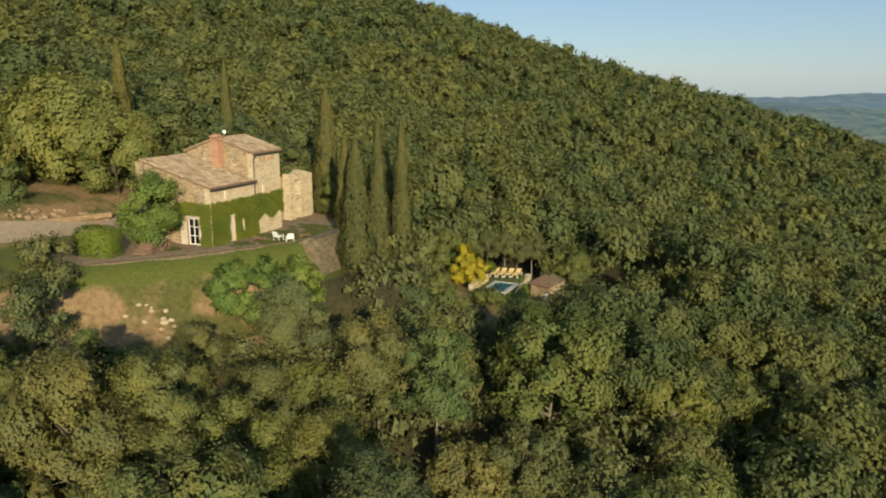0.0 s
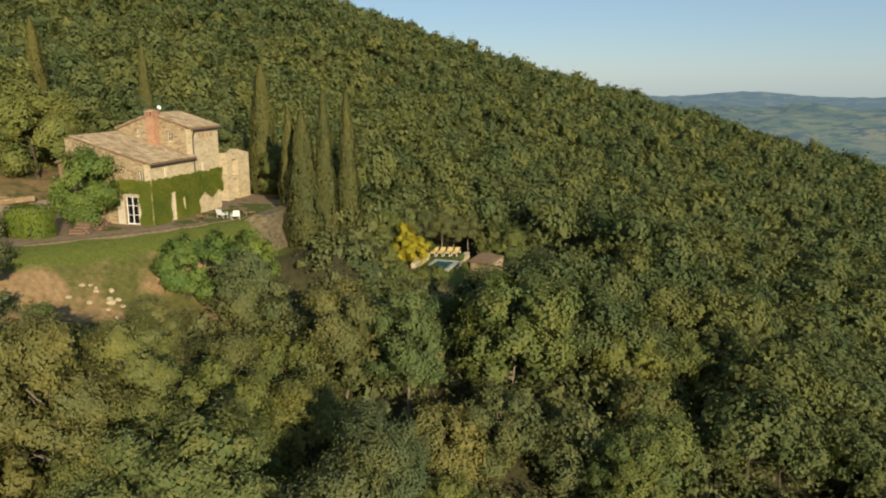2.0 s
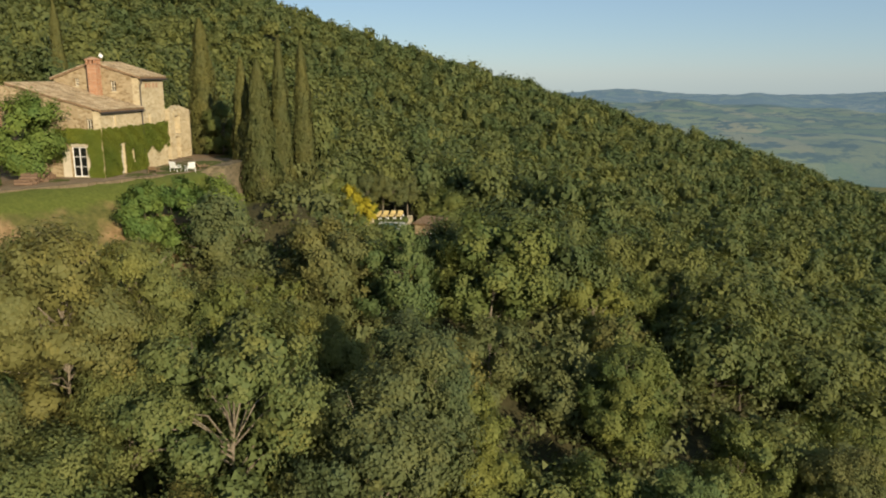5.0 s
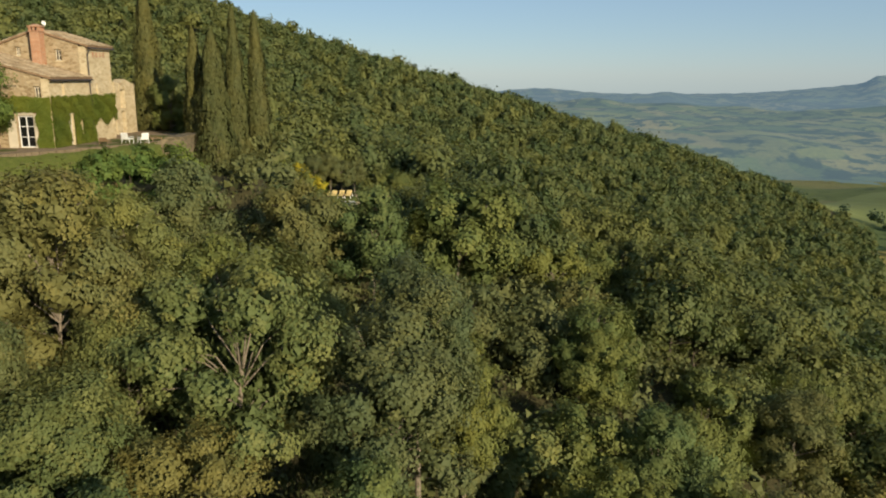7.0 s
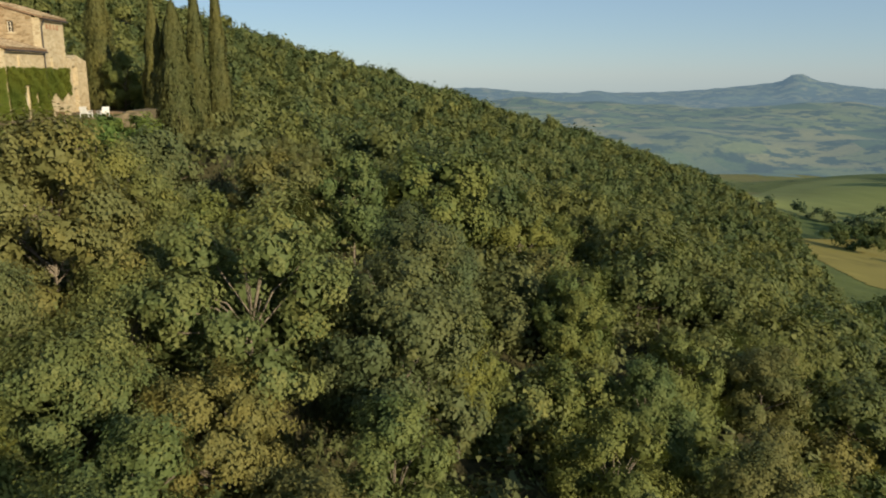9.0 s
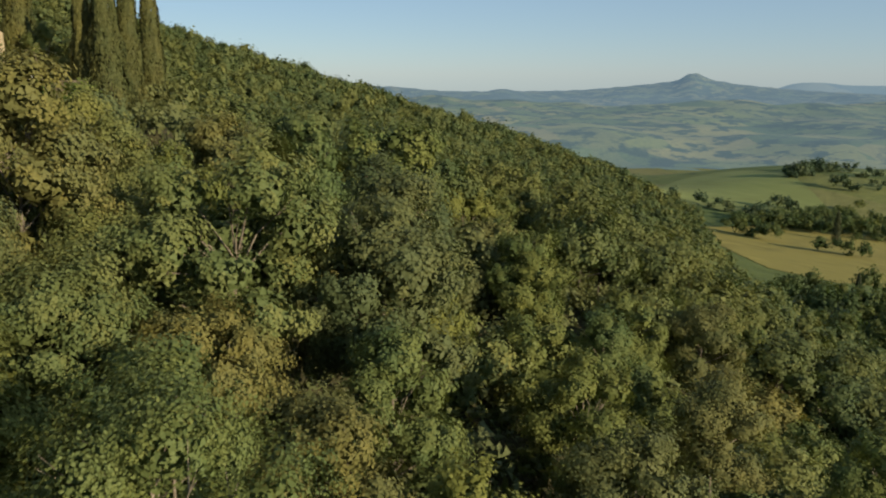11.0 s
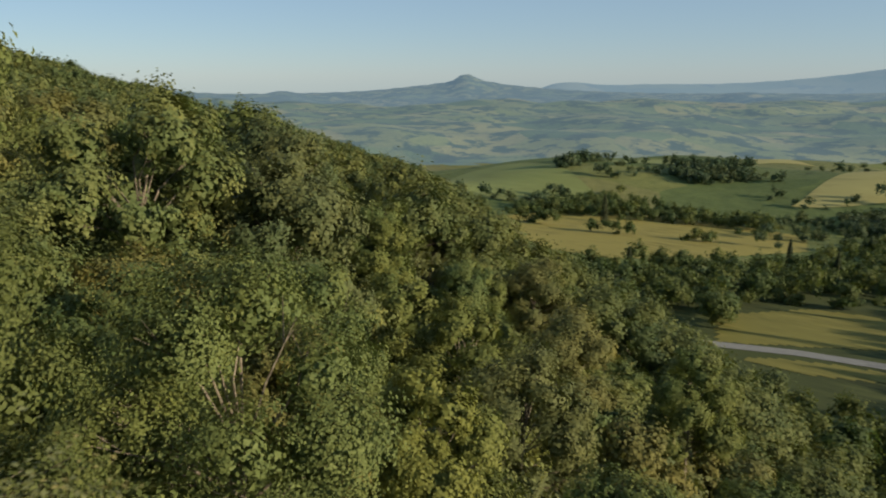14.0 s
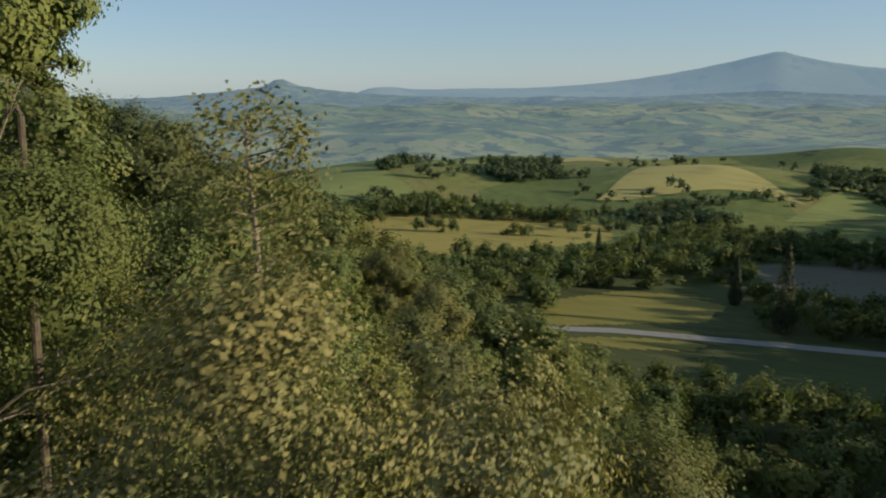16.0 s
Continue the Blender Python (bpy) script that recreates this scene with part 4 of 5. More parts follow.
oak("light", BIG, -32.6, 77.0, 9.0, 4.4, 80, radius_of=5.4, total=12.0, label="spreading oak above the gravel drive", group="")
oak("light", BIG, -43.0, 71.0, 8.0, 4.4, 170, radius_of=5.4, total=12.0, label="spreading oak above the gravel drive", group="")
oak("green", NEAR["green"][0], -40.5, 68.5, 6.0, 3.4, 10, "bright yellow-green oak above the drive", "")
oak("dusky", NEAR["dusky"][1], -33.0, 54.0, -0.8, 2.8, 10, "dusky oak at the foot of the drive", "")
shrub("oak_bush", -25.8, 47.4, 0.2, 2.2, OLIVE, 4200, 0.2, "bushy olive-green oak at the bare bank's edge", category="tree")
oak("oak", NEAR["oak"][1], -27.5, 44.5, -3.2, 2.6, 60, "oak tree on the bare bank below the terrace", "")

# ---- house ----
def stone_material(name, joint, a, b, c, scale=3.0):
    """Coursed rubble: flattened stones of mixed tone in lime mortar."""
    k = Mat(name)
    tc = k.n("TexCoord")
    m = k.n("Mapping")
    m.inputs["Scale"].default_value = (1.0, 1.0, 1.9)
    k.link(tc.outputs["Object"], m.inputs["Vector"])
    cells = k.n("TexVoronoi", Scale=scale)
    k.link(m.outputs[0], cells.inputs["Vector"])
    gap = k.n("TexVoronoi", Scale=scale)
    gap.feature = "DISTANCE_TO_EDGE"
    k.link(m.outputs[0], gap.inputs["Vector"])
    sep = k.n("SeparateColor")
    k.link(cells.outputs["Color"], sep.inputs[0])
    stone = k.ramp(sep.outputs[0], (0.0, a), (0.5, b), (1.0, c))
    stain = k.noise(0.7, 5.0, 0.6, tc.outputs["Object"])
    stone = k.mix(0.6, stone, k.ramp(stain, (0.3, (0.72, 0.70, 0.66)), (0.7, (1.2, 1.18, 1.12))), "MULTIPLY")
    line = k.ramp(gap.outputs["Distance"], (0.02, (1, 1, 1)), (0.09, (0, 0, 0)))
    col = k.mix(line, stone, joint)
    rough = k.math("ADD", gap.outputs["Distance"], k.math("MULTIPLY", k.noise(14.0, 4.0, 0.6, tc.outputs["Object"]), 0.3))
    return k.done(col, 0.95, rough, 0.8, 0.06)


def grain(name, a, b, scale, rough=0.8, stretch=(1, 1, 1), bump=0.4):
    k = Mat(name)
    tc = k.n("TexCoord")
    m = k.n("Mapping")
    m.inputs["Scale"].default_value = stretch
    k.link(tc.outputs["Object"], m.inputs["Vector"])
    f = k.noise(scale, 6.0, 0.6, m.outputs[0])
    return k.done(k.ramp(f, (0.3, a), (0.7, b)), rough, f, bump, 0.02)


def tile_material():
    k = Mat("roof_tiles")
    isl = k.n("NewGeometry").outputs["Random Per Island"]
    moss = k.noise(1.3, 5.0)
    col = k.ramp(isl, (0.0, (0.24, 0.175, 0.105)), (0.4, (0.36, 0.27, 0.165)), (0.75, (0.43, 0.335, 0.215)), (1.0, (0.52, 0.42, 0.29)))
    col = k.mix(k.ramp(moss, (0.52, (0, 0, 0)), (0.68, (0.6, 0.6, 0.6))), col, (0.23, 0.19, 0.115))
    return k.done(col, 0.95, k.noise(20.0, 4.0), 0.4, 0.02)


def brick_material():
    k = Mat("chimney_brick")
    tc = k.n("TexCoord")
    m = k.n("Mapping")
    m.inputs["Rotation"].default_value = (radians(90), 0, 0)
    k.link(tc.outputs["Object"], m.inputs["Vector"])
    br = k.n("TexBrick", Scale=1.0, Color1=(0.36, 0.165, 0.085, 1), Color2=(0.46, 0.235, 0.13, 1), Mortar=(0.42, 0.33, 0.24, 1))
    br.inputs["Brick Width"].default_value, br.inputs["Row Height"].default_value, br.inputs["Mortar Size"].default_value = 0.26, 0.075, 0.010
    k.link(m.outputs[0], br.inputs["Vector"])
    return k.done(k.mix(0.6, br.outputs[0], k.ramp(k.noise(2.0, 5.0), (0.3, (0.75, 0.72, 0.7)), (0.7, (1.15, 1.15, 1.15))), "MULTIPLY"), 0.9, br.outputs[1], 0.3, 0.01)


STONE = stone_material("rubble_stone", (0.34, 0.27, 0.17), (0.23, 0.165, 0.09), (0.33, 0.25, 0.15), (0.42, 0.335, 0.215))
PALE_STONE = stone_material("pale_stone", (0.50, 0.42, 0.28), (0.40, 0.315, 0.19), (0.49, 0.40, 0.255), (0.57, 0.485, 0.33), 2.6)
# terrace wall's stone, its colour darkened for the shade lying on that wall
SHADED_STONE = stone_material("shaded_stone", (0.17, 0.14, 0.09), (0.10, 0.085, 0.050), (0.16, 0.13, 0.080), (0.24, 0.19, 0.12), 2.8)
TILES = tile_material()
BRICK = brick_material()
PLASTER = grain("limewash", (0.46, 0.40, 0.30), (0.58, 0.52, 0.41), 2.0, 0.9)
WHITE = grain("white_paint", (0.70, 0.69, 0.66), (0.82, 0.81, 0.79), 6.0, 0.5)
TIMBER = grain("old_timber", (0.16, 0.10, 0.055), (0.30, 0.20, 0.12), 4.0, 0.85, (1, 1, 0.15))
LOGS = grain("split_logs", (0.11, 0.072, 0.048), (0.24, 0.155, 0.10), 7.0, 0.9)
CANVAS = grain("yellow_canvas", (0.62, 0.46, 0.16), (0.78, 0.60, 0.26), 9.0, 0.85)
TEAK = grain("teak_slats", (0.20, 0.13, 0.075), (0.32, 0.21, 0.12), 5.0, 0.7)
IRON = grain("dark_metal", (0.035, 0.03, 0.028), (0.07, 0.06, 0.055), 9.0, 0.5)
EARTH = grain("earthy_stone", (0.11, 0.085, 0.052), (0.20, 0.155, 0.10), 3.0, 0.95)
COPING = grain("coping_stone", (0.36, 0.36, 0.31), (0.50, 0.49, 0.43), 3.0, 0.8)
POOL_TILE = grain("pool_tiles", (0.16, 0.36, 0.40), (0.24, 0.47, 0.50), 3.0, 0.4)
glass = Mat("window_glass")
glass.b.inputs["Transmission Weight"].default_value = 0.9
GLASS = glass.done((0.10, 0.11, 0.11), 0.05)
water = Mat("pool_water")
water.b.inputs["Transmission Weight"].default_value = 1.0
water.b.inputs["IOR"].default_value = 1.33
WATER = water.done((0.75, 0.92, 0.95), 0.04, water.noise(3.0, 3.0), 0.15, 0.03)


def prism(bm, base, top):
    """A solid between two four-cornered outlines."""
    v = [bm.verts.new(p) for p in (*base, *top)]
    for f in ((3, 2, 1, 0), (4, 5, 6, 7), (0, 1, 5, 4), (1, 2, 6, 5), (2, 3, 7, 6), (3, 0, 4, 7)):
        bm.faces.new([v[i] for i in f])


def box(bm, x0, x1, y0, y1, z0, z1, bevel=0.0, m=None):
    made = bmesh.ops.create_cube(bm, size=1.0)["verts"]
    for v in made:
        v.co = Vector(((x0 + x1) / 2 + v.co.x * (x1 - x0), (y0 + y1) / 2 + v.co.y * (y1 - y0), (z0 + z1) / 2 + v.co.z * (z1 - z0)))
    if bevel:
        geom = list({e for v in made for e in v.link_edges})
        res = bmesh.ops.bevel(bm, geom=geom, offset=bevel, segments=1, affect="EDGES")
        made = list({v for f in res["faces"] for v in f.verts} | {v for v in made if v.is_valid})
    if m is not None:
        bmesh.ops.transform(bm, matrix=m, verts=made)
    return made


def wall(name, parent, start, along, inward, length, thick, top, holes=(), material=STONE, label=""):
    """A thick wall with openings through it. top: its height at a distance along it. holes: from, to, sill, head."""
    bm = bmesh.new()
    s, a, n = Vector(start), Vector(along), Vector(inward) * thick
    cuts = sorted({0.0, length, *[h[0] for h in holes], *[h[1] for h in holes]})
    for p, q in zip(cuts, cuts[1:]):
        spans, low = [], 0.0
        for h in sorted(holes, key=lambda h: h[2]):
            if h[0] <= p + 1e-6 and h[1] >= q - 1e-6:
                spans.append((low, low, h[2], h[2]))
                low = h[3]
        spans.append((low, low, top(p), top(q)))
        for b0, b1, t0, t1 in spans:
            if t0 - b0 < 0.01 and t1 - b1 < 0.01:
                continue
            up = Vector((0, 0, 1))
            prism(bm, (s + a * p + up * b0, s + a * q + up * b1, s + a * q + n + up * b1, s + a * p + n + up * b0),
                  (s + a * p + up * t0, s + a * q + up * t1, s + a * q + n + up * t1, s + a * p + n + up * t0))
    bmesh.ops.remove_doubles(bm, verts=bm.verts, dist=1e-4)
    return part(name, bm, material, parent, label)


def casement(parent, at, along, inward, w, h, leaf_material=WHITE, name="window", bars=1, label=""):
    """A window or glazed door set back in its opening: frame, bars and panes. at: the middle of its foot on the wall's face."""
    a, n = Vector(along), Vector(inward)
    m = Matrix.Translation(Vector(at) + n * 0.16) @ Matrix((a, n, (0, 0, 1))).transposed().to_4x4()
    bm = bmesh.new()
    t = 0.07
    for x0, x1, z0, z1 in ((-w / 2, -w / 2 + t, 0, h), (w / 2 - t, w / 2, 0, h), (-w / 2 + t, w / 2 - t, h - t, h), (-w / 2 + t, w / 2 - t, 0, t), (-t / 2, t / 2, t, h - t)):
        box(bm, x0, x1, 0, 0.07, z0, z1, 0, m)
    for i in range(bars):
        z = h * (i + 1) / (bars + 1)
        box(bm, -w / 2 + t, w / 2 - t, 0.01, 0.05, z - 0.02, z + 0.02, 0, m)
    win = part(name, bm, leaf_material, parent, label)
    for x0, x1 in ((-w / 2 + t, -t / 2), (t / 2, w / 2 - t)):
        bm = bmesh.new()
        box(bm, x0, x1, 0.03, 0.04, t, h - t, 0, m)
        part("pane", bm, GLASS, win)
    bm = bmesh.new()
    box(bm, -w / 2 - 0.08, w / 2 + 0.08, -0.22, 0.02, -0.09, -0.005, 0, m)
    part("sill", bm, PALE_STONE, win)
    return win


def tiled(parent, a, b, c, d, over=0.25, thick=0.14, material=None):
    """A roof plane of half-round tiles on boards. a, b: the eave's ends; d, c: the top's ends above them."""
    a, b, c, d = (Vector(p) for p in (a, b, c, d))
    up = ((d - a) + (c - b)).normalized()
    side = (b - a).normalized()
    n = side.cross(up).normalized()
    if n.z < 0:
        n = -n
    a, b, c, d = a - up * over - side * over * 0.6, b - up * over + side * over * 0.6, c + side * over * 0.6, d - side * over * 0.6
    bm = bmesh.new()
    prism(bm, (a, b, c, d), tuple(p + n * thick for p in (a, b, c, d)))
    roof = part("roof", bm, TIMBER, parent, "weathered tiled roof on boards")
    r = np.random.default_rng(int(abs(a.x * 100)) + 3)
    bm = bmesh.new()
    cols = int((b - a).length / 0.24)
    rows = int(((d - a).length + (c - b).length) / 2 / 0.40)
    for i in range(cols):
        f0 = (i + 0.5) / cols
        lo, hi = a.lerp(b, f0), d.lerp(c, f0)
        for j in range(rows):
            p = lo.lerp(hi, j / rows) + n * (thick + 0.02 + r.normal(0, 0.008)) + side * r.normal(0, 0.012)
            q = lo.lerp(hi, (j + 1.12) / rows) + n * (thick - 0.012)
            ring = []
            for e, w in ((p, 0.125), (q, 0.105)):
                ring.append([bm.verts.new(e + side * (w * math.cos(t)) + n * (w * 0.62 * math.sin(t))) for t in (0.0, 1.05, 2.09, math.pi)])
            for k in range(3):
                bm.faces.new((ring[0][k], ring[0][k + 1], ring[1][k + 1], ring[1][k]))
            bm.faces.new(ring[0][::-1])
    me = bpy.data.meshes.new("tiling")
    bm.to_mesh(me)
    bm.free()
    me.materials.append(material or TILES)
    ob = new("tiling", me)
    ob.parent = roof
    tagged(ob, "lichened terracotta half-round tiles", kind="stuff")
    return roof


X, Y, Z = Vector((1, 0, 0)), Vector((0, 1, 0)), Vector((0, 0, 1))
house = new("farmhouse")
house.matrix_basis = pose(*HOUSE_AT, 0, 0, HOUSE_TURN)
tagged(house, "old rubble-stone farmhouse with tiled roofs and an ivy-clad base", "house")
W, L1, L2 = 7.2, 5.6, 9.4                    # depth; the low wing's length; where the tall wing ends
low_top = lambda v: 4.78 + 1.86 * v / W
gable = lambda v: 7.12 + 1.10 * v / 3.75 if v < 3.75 else 8.22 - 1.2 * (v - 3.75) / (W - 3.75)
T = 0.55
side_holes = [(2.15, 2.85, 0.0, 2.3), (3.75, 4.1, 0.75, 1.75), (1.75, 2.05, 3.65, 4.45), (6.75, 7.05, 3.55, 4.35)]
wall("wall", house, (0, 0, 0), X, Y, L1, T, lambda u: 4.78, [h for h in side_holes if h[1] < L1], PALE_STONE)
wall("wall", house, (L1, 0, 0), X, Y, L2 - L1, T, lambda u: 7.12, [(h[0] - L1, h[1] - L1, h[2], h[3]) for h in side_holes if h[0] > L1], PALE_STONE)
end_holes = [(1.35, 2.55, 0.0, 2.25), (0.62, 1.12, 3.35, 4.25), (4.55, 5.05, 3.45, 4.4)]
wall("wall", house, (0, T, 0), Y, X, W - T, T, lambda v: low_top(v + T), [(h[0] - T, h[1] - T, h[2], h[3]) for h in end_holes])
wall("wall", house, (0.0, W, 0), X, Y, L2, T, lambda u: 6.6 if u < L1 else 7.0)
wall("wall", house, (L2 - T, T, 0), Y, X, W - T, T, lambda v: gable(v + T))
wall("wall", house, (L1, T, 0), Y, X, 3.75 - T, T, lambda v: gable(v + T), [(1.35, 1.85, 6.05, 6.9)])
wall("wall", house, (L1, 3.75, 0), Y, X, W - 3.75, T, lambda v: gable(v + 3.75), [(1.3, 1.7, 6.45, 7.1)])
tiled(house, (0, 0, 4.80), (L1, 0, 4.80), (L1, W, 6.68), (0, W, 6.68))
tiled(house, (L1, 0, 7.15), (L2, 0, 7.15), (L2, 3.75, 8.24), (L1, 3.75, 8.24))
tiled(house, (L2, W, 7.05), (L1, W, 7.05), (L1, 3.75, 8.24), (L2, 3.75, 8.24))
# lean-to shed at the back; its wall's shade is put into dark boards
wall("shed_wall", house, (1.2, W + T, 0), Y, X, 2.0, 0.25, lambda v: 5.0 - 0.3 * v, (), TIMBER, "board wall of the lean-to, dark for the shade on it")
wall("shed_wall", house, (1.45, W + T + 1.75, 0), X, Y, 2.6, 0.25, lambda u: 4.4, (), TIMBER)
tiled(house, (4.0, W + T + 2.1, 4.45), (1.2, W + T + 2.1, 4.45), (1.2, W + T, 5.1), (4.0, W + T, 5.1), 0.15)
# windows and doors
casement(house, (0, 1.95, 0.02), -Y, X, 1.14, 2.2, WHITE, "door", 2, "white glazed double door")
casement(house, (0, 0.87, 3.37), -Y, X, 0.46, 0.86, PLASTER)
casement(house, (0, 4.8, 3.47), -Y, X, 0.46, 0.90, PLASTER)
casement(house, (1.9, 0, 3.67), X, Y, 0.28, 0.76, WHITE)
casement(house, (6.9, 0, 3.57), X, Y, 0.28, 0.76, WHITE)
casement(house, (3.92, 0, 0.77), X, Y, 0.33, 0.95, PLASTER)
casement(house, (L1, 2.15, 6.07), -Y, X, 0.48, 0.82, PLASTER)
casement(house, (L1, 5.25, 6.47), -Y, X, 0.38, 0.62, PLASTER)
for at, w, h, name in (((2.5, 0, 0), 0.68, 2.28, "door"),):
    bm = bmesh.new()
    box(bm, at[0] - w / 2, at[0] + w / 2, 0.10, 0.16, 0.02, h, 0.01)
    for i in range(3):
        box(bm, at[0] - w / 2 + 0.04, at[0] + w / 2 - 0.04, 0.085, 0.10, 0.25 + i * 0.8, 0.37 + i * 0.8)
    part(name, bm, PLASTER, house, "pale painted plank door")
# whitewashed surround of the garden door
bm = bmesh.new()
for y0, y1, z0, z1 in ((2.6, 3.25, 0, 2.05), (1.12, 1.33, 0, 2.35), (1.33, 2.6, 2.28, 2.5)):
    box(bm, -0.035, -0.003, y0, y1, z0, z1, 0.01)
part("door_surround", bm, PLASTER, house, "whitewashed plaster round the garden door")
# quoins, brick dentils, gutter and downpipe
for z in range(13):
    bm = bmesh.new()
    w = 0.5 if z % 2 else 0.32
    box(bm, L2 - w, L2 + 0.025, -0.025, 0.3, 0.1 + z * 0.53, 0.55 + z * 0.53, 0.02)
    part("quoin", bm, PALE_STONE, house)
for i in range(4):
    bm = bmesh.new()
    box(bm, 6.55 + i * 0.56, 6.80 + i * 0.56, -0.03, 0.0, 6.35, 6.72, 0.01)
    part("dentil", bm, BRICK, house)
for u0, u1, z in ((-0.2, L1 + 0.1, 4.66), (L1 - 0.1, L2 + 0.2, 7.02)):
    bm = bmesh.new()
    tube(bm, (u0, -0.30, z), (u1, -0.30, z), 0.07, 0.07, 8)
    part("gutter", bm, IRON, house, "dark metal gutter")
bm = bmesh.new()
tube(bm, (L1 + 0.05, -0.30, 6.95), (L1 + 0.05, -0.09, 6.5), 0.05, 0.05, 8)
tube(bm, (L1 + 0.05, -0.09, 6.5), (L1 + 0.05, -0.09, 0.1), 0.05, 0.05, 8)
part("downpipe", bm, IRON, house, "dark metal downpipe")
# chimney with a pierced cap
bm = bmesh.new()
box(bm, 4.72, 5.46, 2.98, 3.70, 5.2, 8.15, 0.02)
box(bm, 4.65, 5.53, 2.91, 3.77, 8.15, 8.22, 0.01)
chimney = part("chimney", bm, BRICK, house, "red brick chimney with a pierced cap")
for i, (x, y) in enumerate([(4.70 + 0.33 * (i % 3), 2.96 + 0.32 * (i // 3)) for i in range(9) if i != 4]):
    bm = bmesh.new()
    box(bm, x, x + 0.12, y, y + 0.12, 8.22, 8.50)
    part("pillar", bm, BRICK, chimney)
bm = bmesh.new()
box(bm, 4.63, 5.55, 2.89, 3.79, 8.50, 8.57, 0.01)
prism(bm, ((4.68, 2.94, 8.57), (5.50, 2.94, 8.57), (5.50, 3.74, 8.57), (4.68, 3.74, 8.57)), ((4.95, 3.21, 8.72), (5.23, 3.21, 8.72), (5.23, 3.47, 8.72), (4.95, 3.47, 8.72)))
part("cap", bm, BRICK, chimney)

# dish on the roof
dish = new("satellite_dish")
dish.matrix_basis = house.matrix_basis @ pose(6.0, 3.3, 8.28)
bm = bmesh.new()
tube(bm, (0, 0, -0.2), (0, 0, 0.55), 0.03, 0.03, 6)
part("mast", bm, IRON, dish)
bm = bmesh.new()
bmesh.ops.create_cone(bm, cap_ends=False, segments=16, radius1=0.03, radius2=0.17, depth=0.07, matrix=pose(0, -0.06, 0.55, 70, 0, -30))
part("bowl", bm, WHITE, dish, "white dish")
tagged(dish, "small white satellite dish on the roof ridge", "dish")

# ivy over the base of the house
irng = np.random.default_rng(21)
NI = 46000
iu = irng.uniform(-3.7, L2 + 0.15, NI)
iz = irng.uniform(0.0, 3.75, NI)
topz = 3.50 + 0.05 * np.sin(iu * 2.3) + 0.04 * np.sin(iu * 7.1 + 1) + irng.normal(0, 0.05, NI)
keep = iz < topz
for h in side_holes[:3] + side_holes[3:]:
    keep &= ~((iu > h[0] - 0.03) & (iu < h[1] + 0.03) & (iz < h[3] + 0.05) & (iz > h[2] - 0.05))
ragged = 1.55 + 0.25 * np.sin(iu * 3.0)
keep &= ~((iu > 5.9) & (iz < ragged - 0.02 + irng.normal(0, 0.08, NI)))
wrap = iu < 0                                           # round the corner, on the gable end
keep &= ~(wrap & (-iu > 1.02 + 2.5 * (iz > 2.5) + 0.12 * np.sin(iz * 4)))
iu, iz, wrap = iu[keep], iz[keep], wrap[keep]
off = irng.uniform(0.02, 0.26, len(iu)) * (0.6 + 0.4 * np.sin(iu * 1.7 + iz * 2.1) ** 2)
at = np.where(wrap[:, None], np.stack([-off, -iu, iz], 1), np.stack([iu, -off, iz], 1))
out = np.where(wrap[:, None], np.array([[-1.0, 0, 0.35]]), np.array([[0, -1.0, 0.35]]))
ivy = new("ivy", quads_mesh("ivy", leaves_at(irng, at, out, 0.13, 0.8, 0.35), IVY))
ivy.matrix_basis = house.matrix_basis.copy()
tagged(ivy, "thick yellow-green ivy covering the lower walls", "climbing plant")

# ---- ruined wall behind the house ----
ruin = new("ruined_wall")
ruin.matrix_basis = house.matrix_basis @ pose(12.7, 1.7, -0.8)
tagged(ruin, "tall broken stone wall with an arched niche and doorway", "ruin")
jag = lambda u: 5.25 + 0.25 * math.sin(u * 4.0) - 0.35 * (u > 3.2)
wall("wall", ruin, (0, -0.35, 0), X, Y, 3.8, 0.8, jag, [(0.95, 1.75, 0.6, 2.75), (0.85, 1.85, 3.0, 4.6)], PALE_STONE)
wall("wall", ruin, (0, 0.45, 0), X, Y, 3.8, 0.35, lambda u: 4.9 - 0.1 * u, (), STONE)
bm = bmesh.new()
for i in range(9):
    a0, a1 = math.pi * i / 9, math.pi * (i + 1) / 9
    pts = [(1.35 + r * math.cos(a), y, 4.45 + r * math.sin(a)) for r, a in ((0.5, a0), (0.5, a1), (0.72, a1), (0.72, a0)) for y in (0,)]
    prism(bm, [(p[0], -0.39, p[2]) for p in pts], [(p[0], 0.4, p[2]) for p in pts])
part("arch", bm, PALE_STONE, ruin)
wall("wall", ruin, (0, 0.8, 0), Y, X, 2.4, 0.5, lambda v: 4.6 - 0.9 * v, (), STONE)

# ---- terrace ----
terrace_wall = new("terrace_wall")
terrace_wall.matrix_basis = house.matrix_basis @ pose(4.4, -7.3, -6.7)
tagged(terrace_wall, "high stone retaining wall at the terrace's corner", "retaining wall")
wall("wall", terrace_wall, (0, 0, 0), X, Y, 6.4, 1.2, lambda u: 7.18 + 0.04 * math.sin(u * 5), (), SHADED_STONE)
wall("wall", terrace_wall, (0, 1.2, 0), Y, X, 1.3, 0.8, lambda v: 7.1 - 0.5 * v, (), SHADED_STONE)
EARTH_WALL = stone_material("earthy_rubble", (0.26, 0.18, 0.10), (0.22, 0.15, 0.08), (0.30, 0.21, 0.12), (0.40, 0.30, 0.19), 2.2)
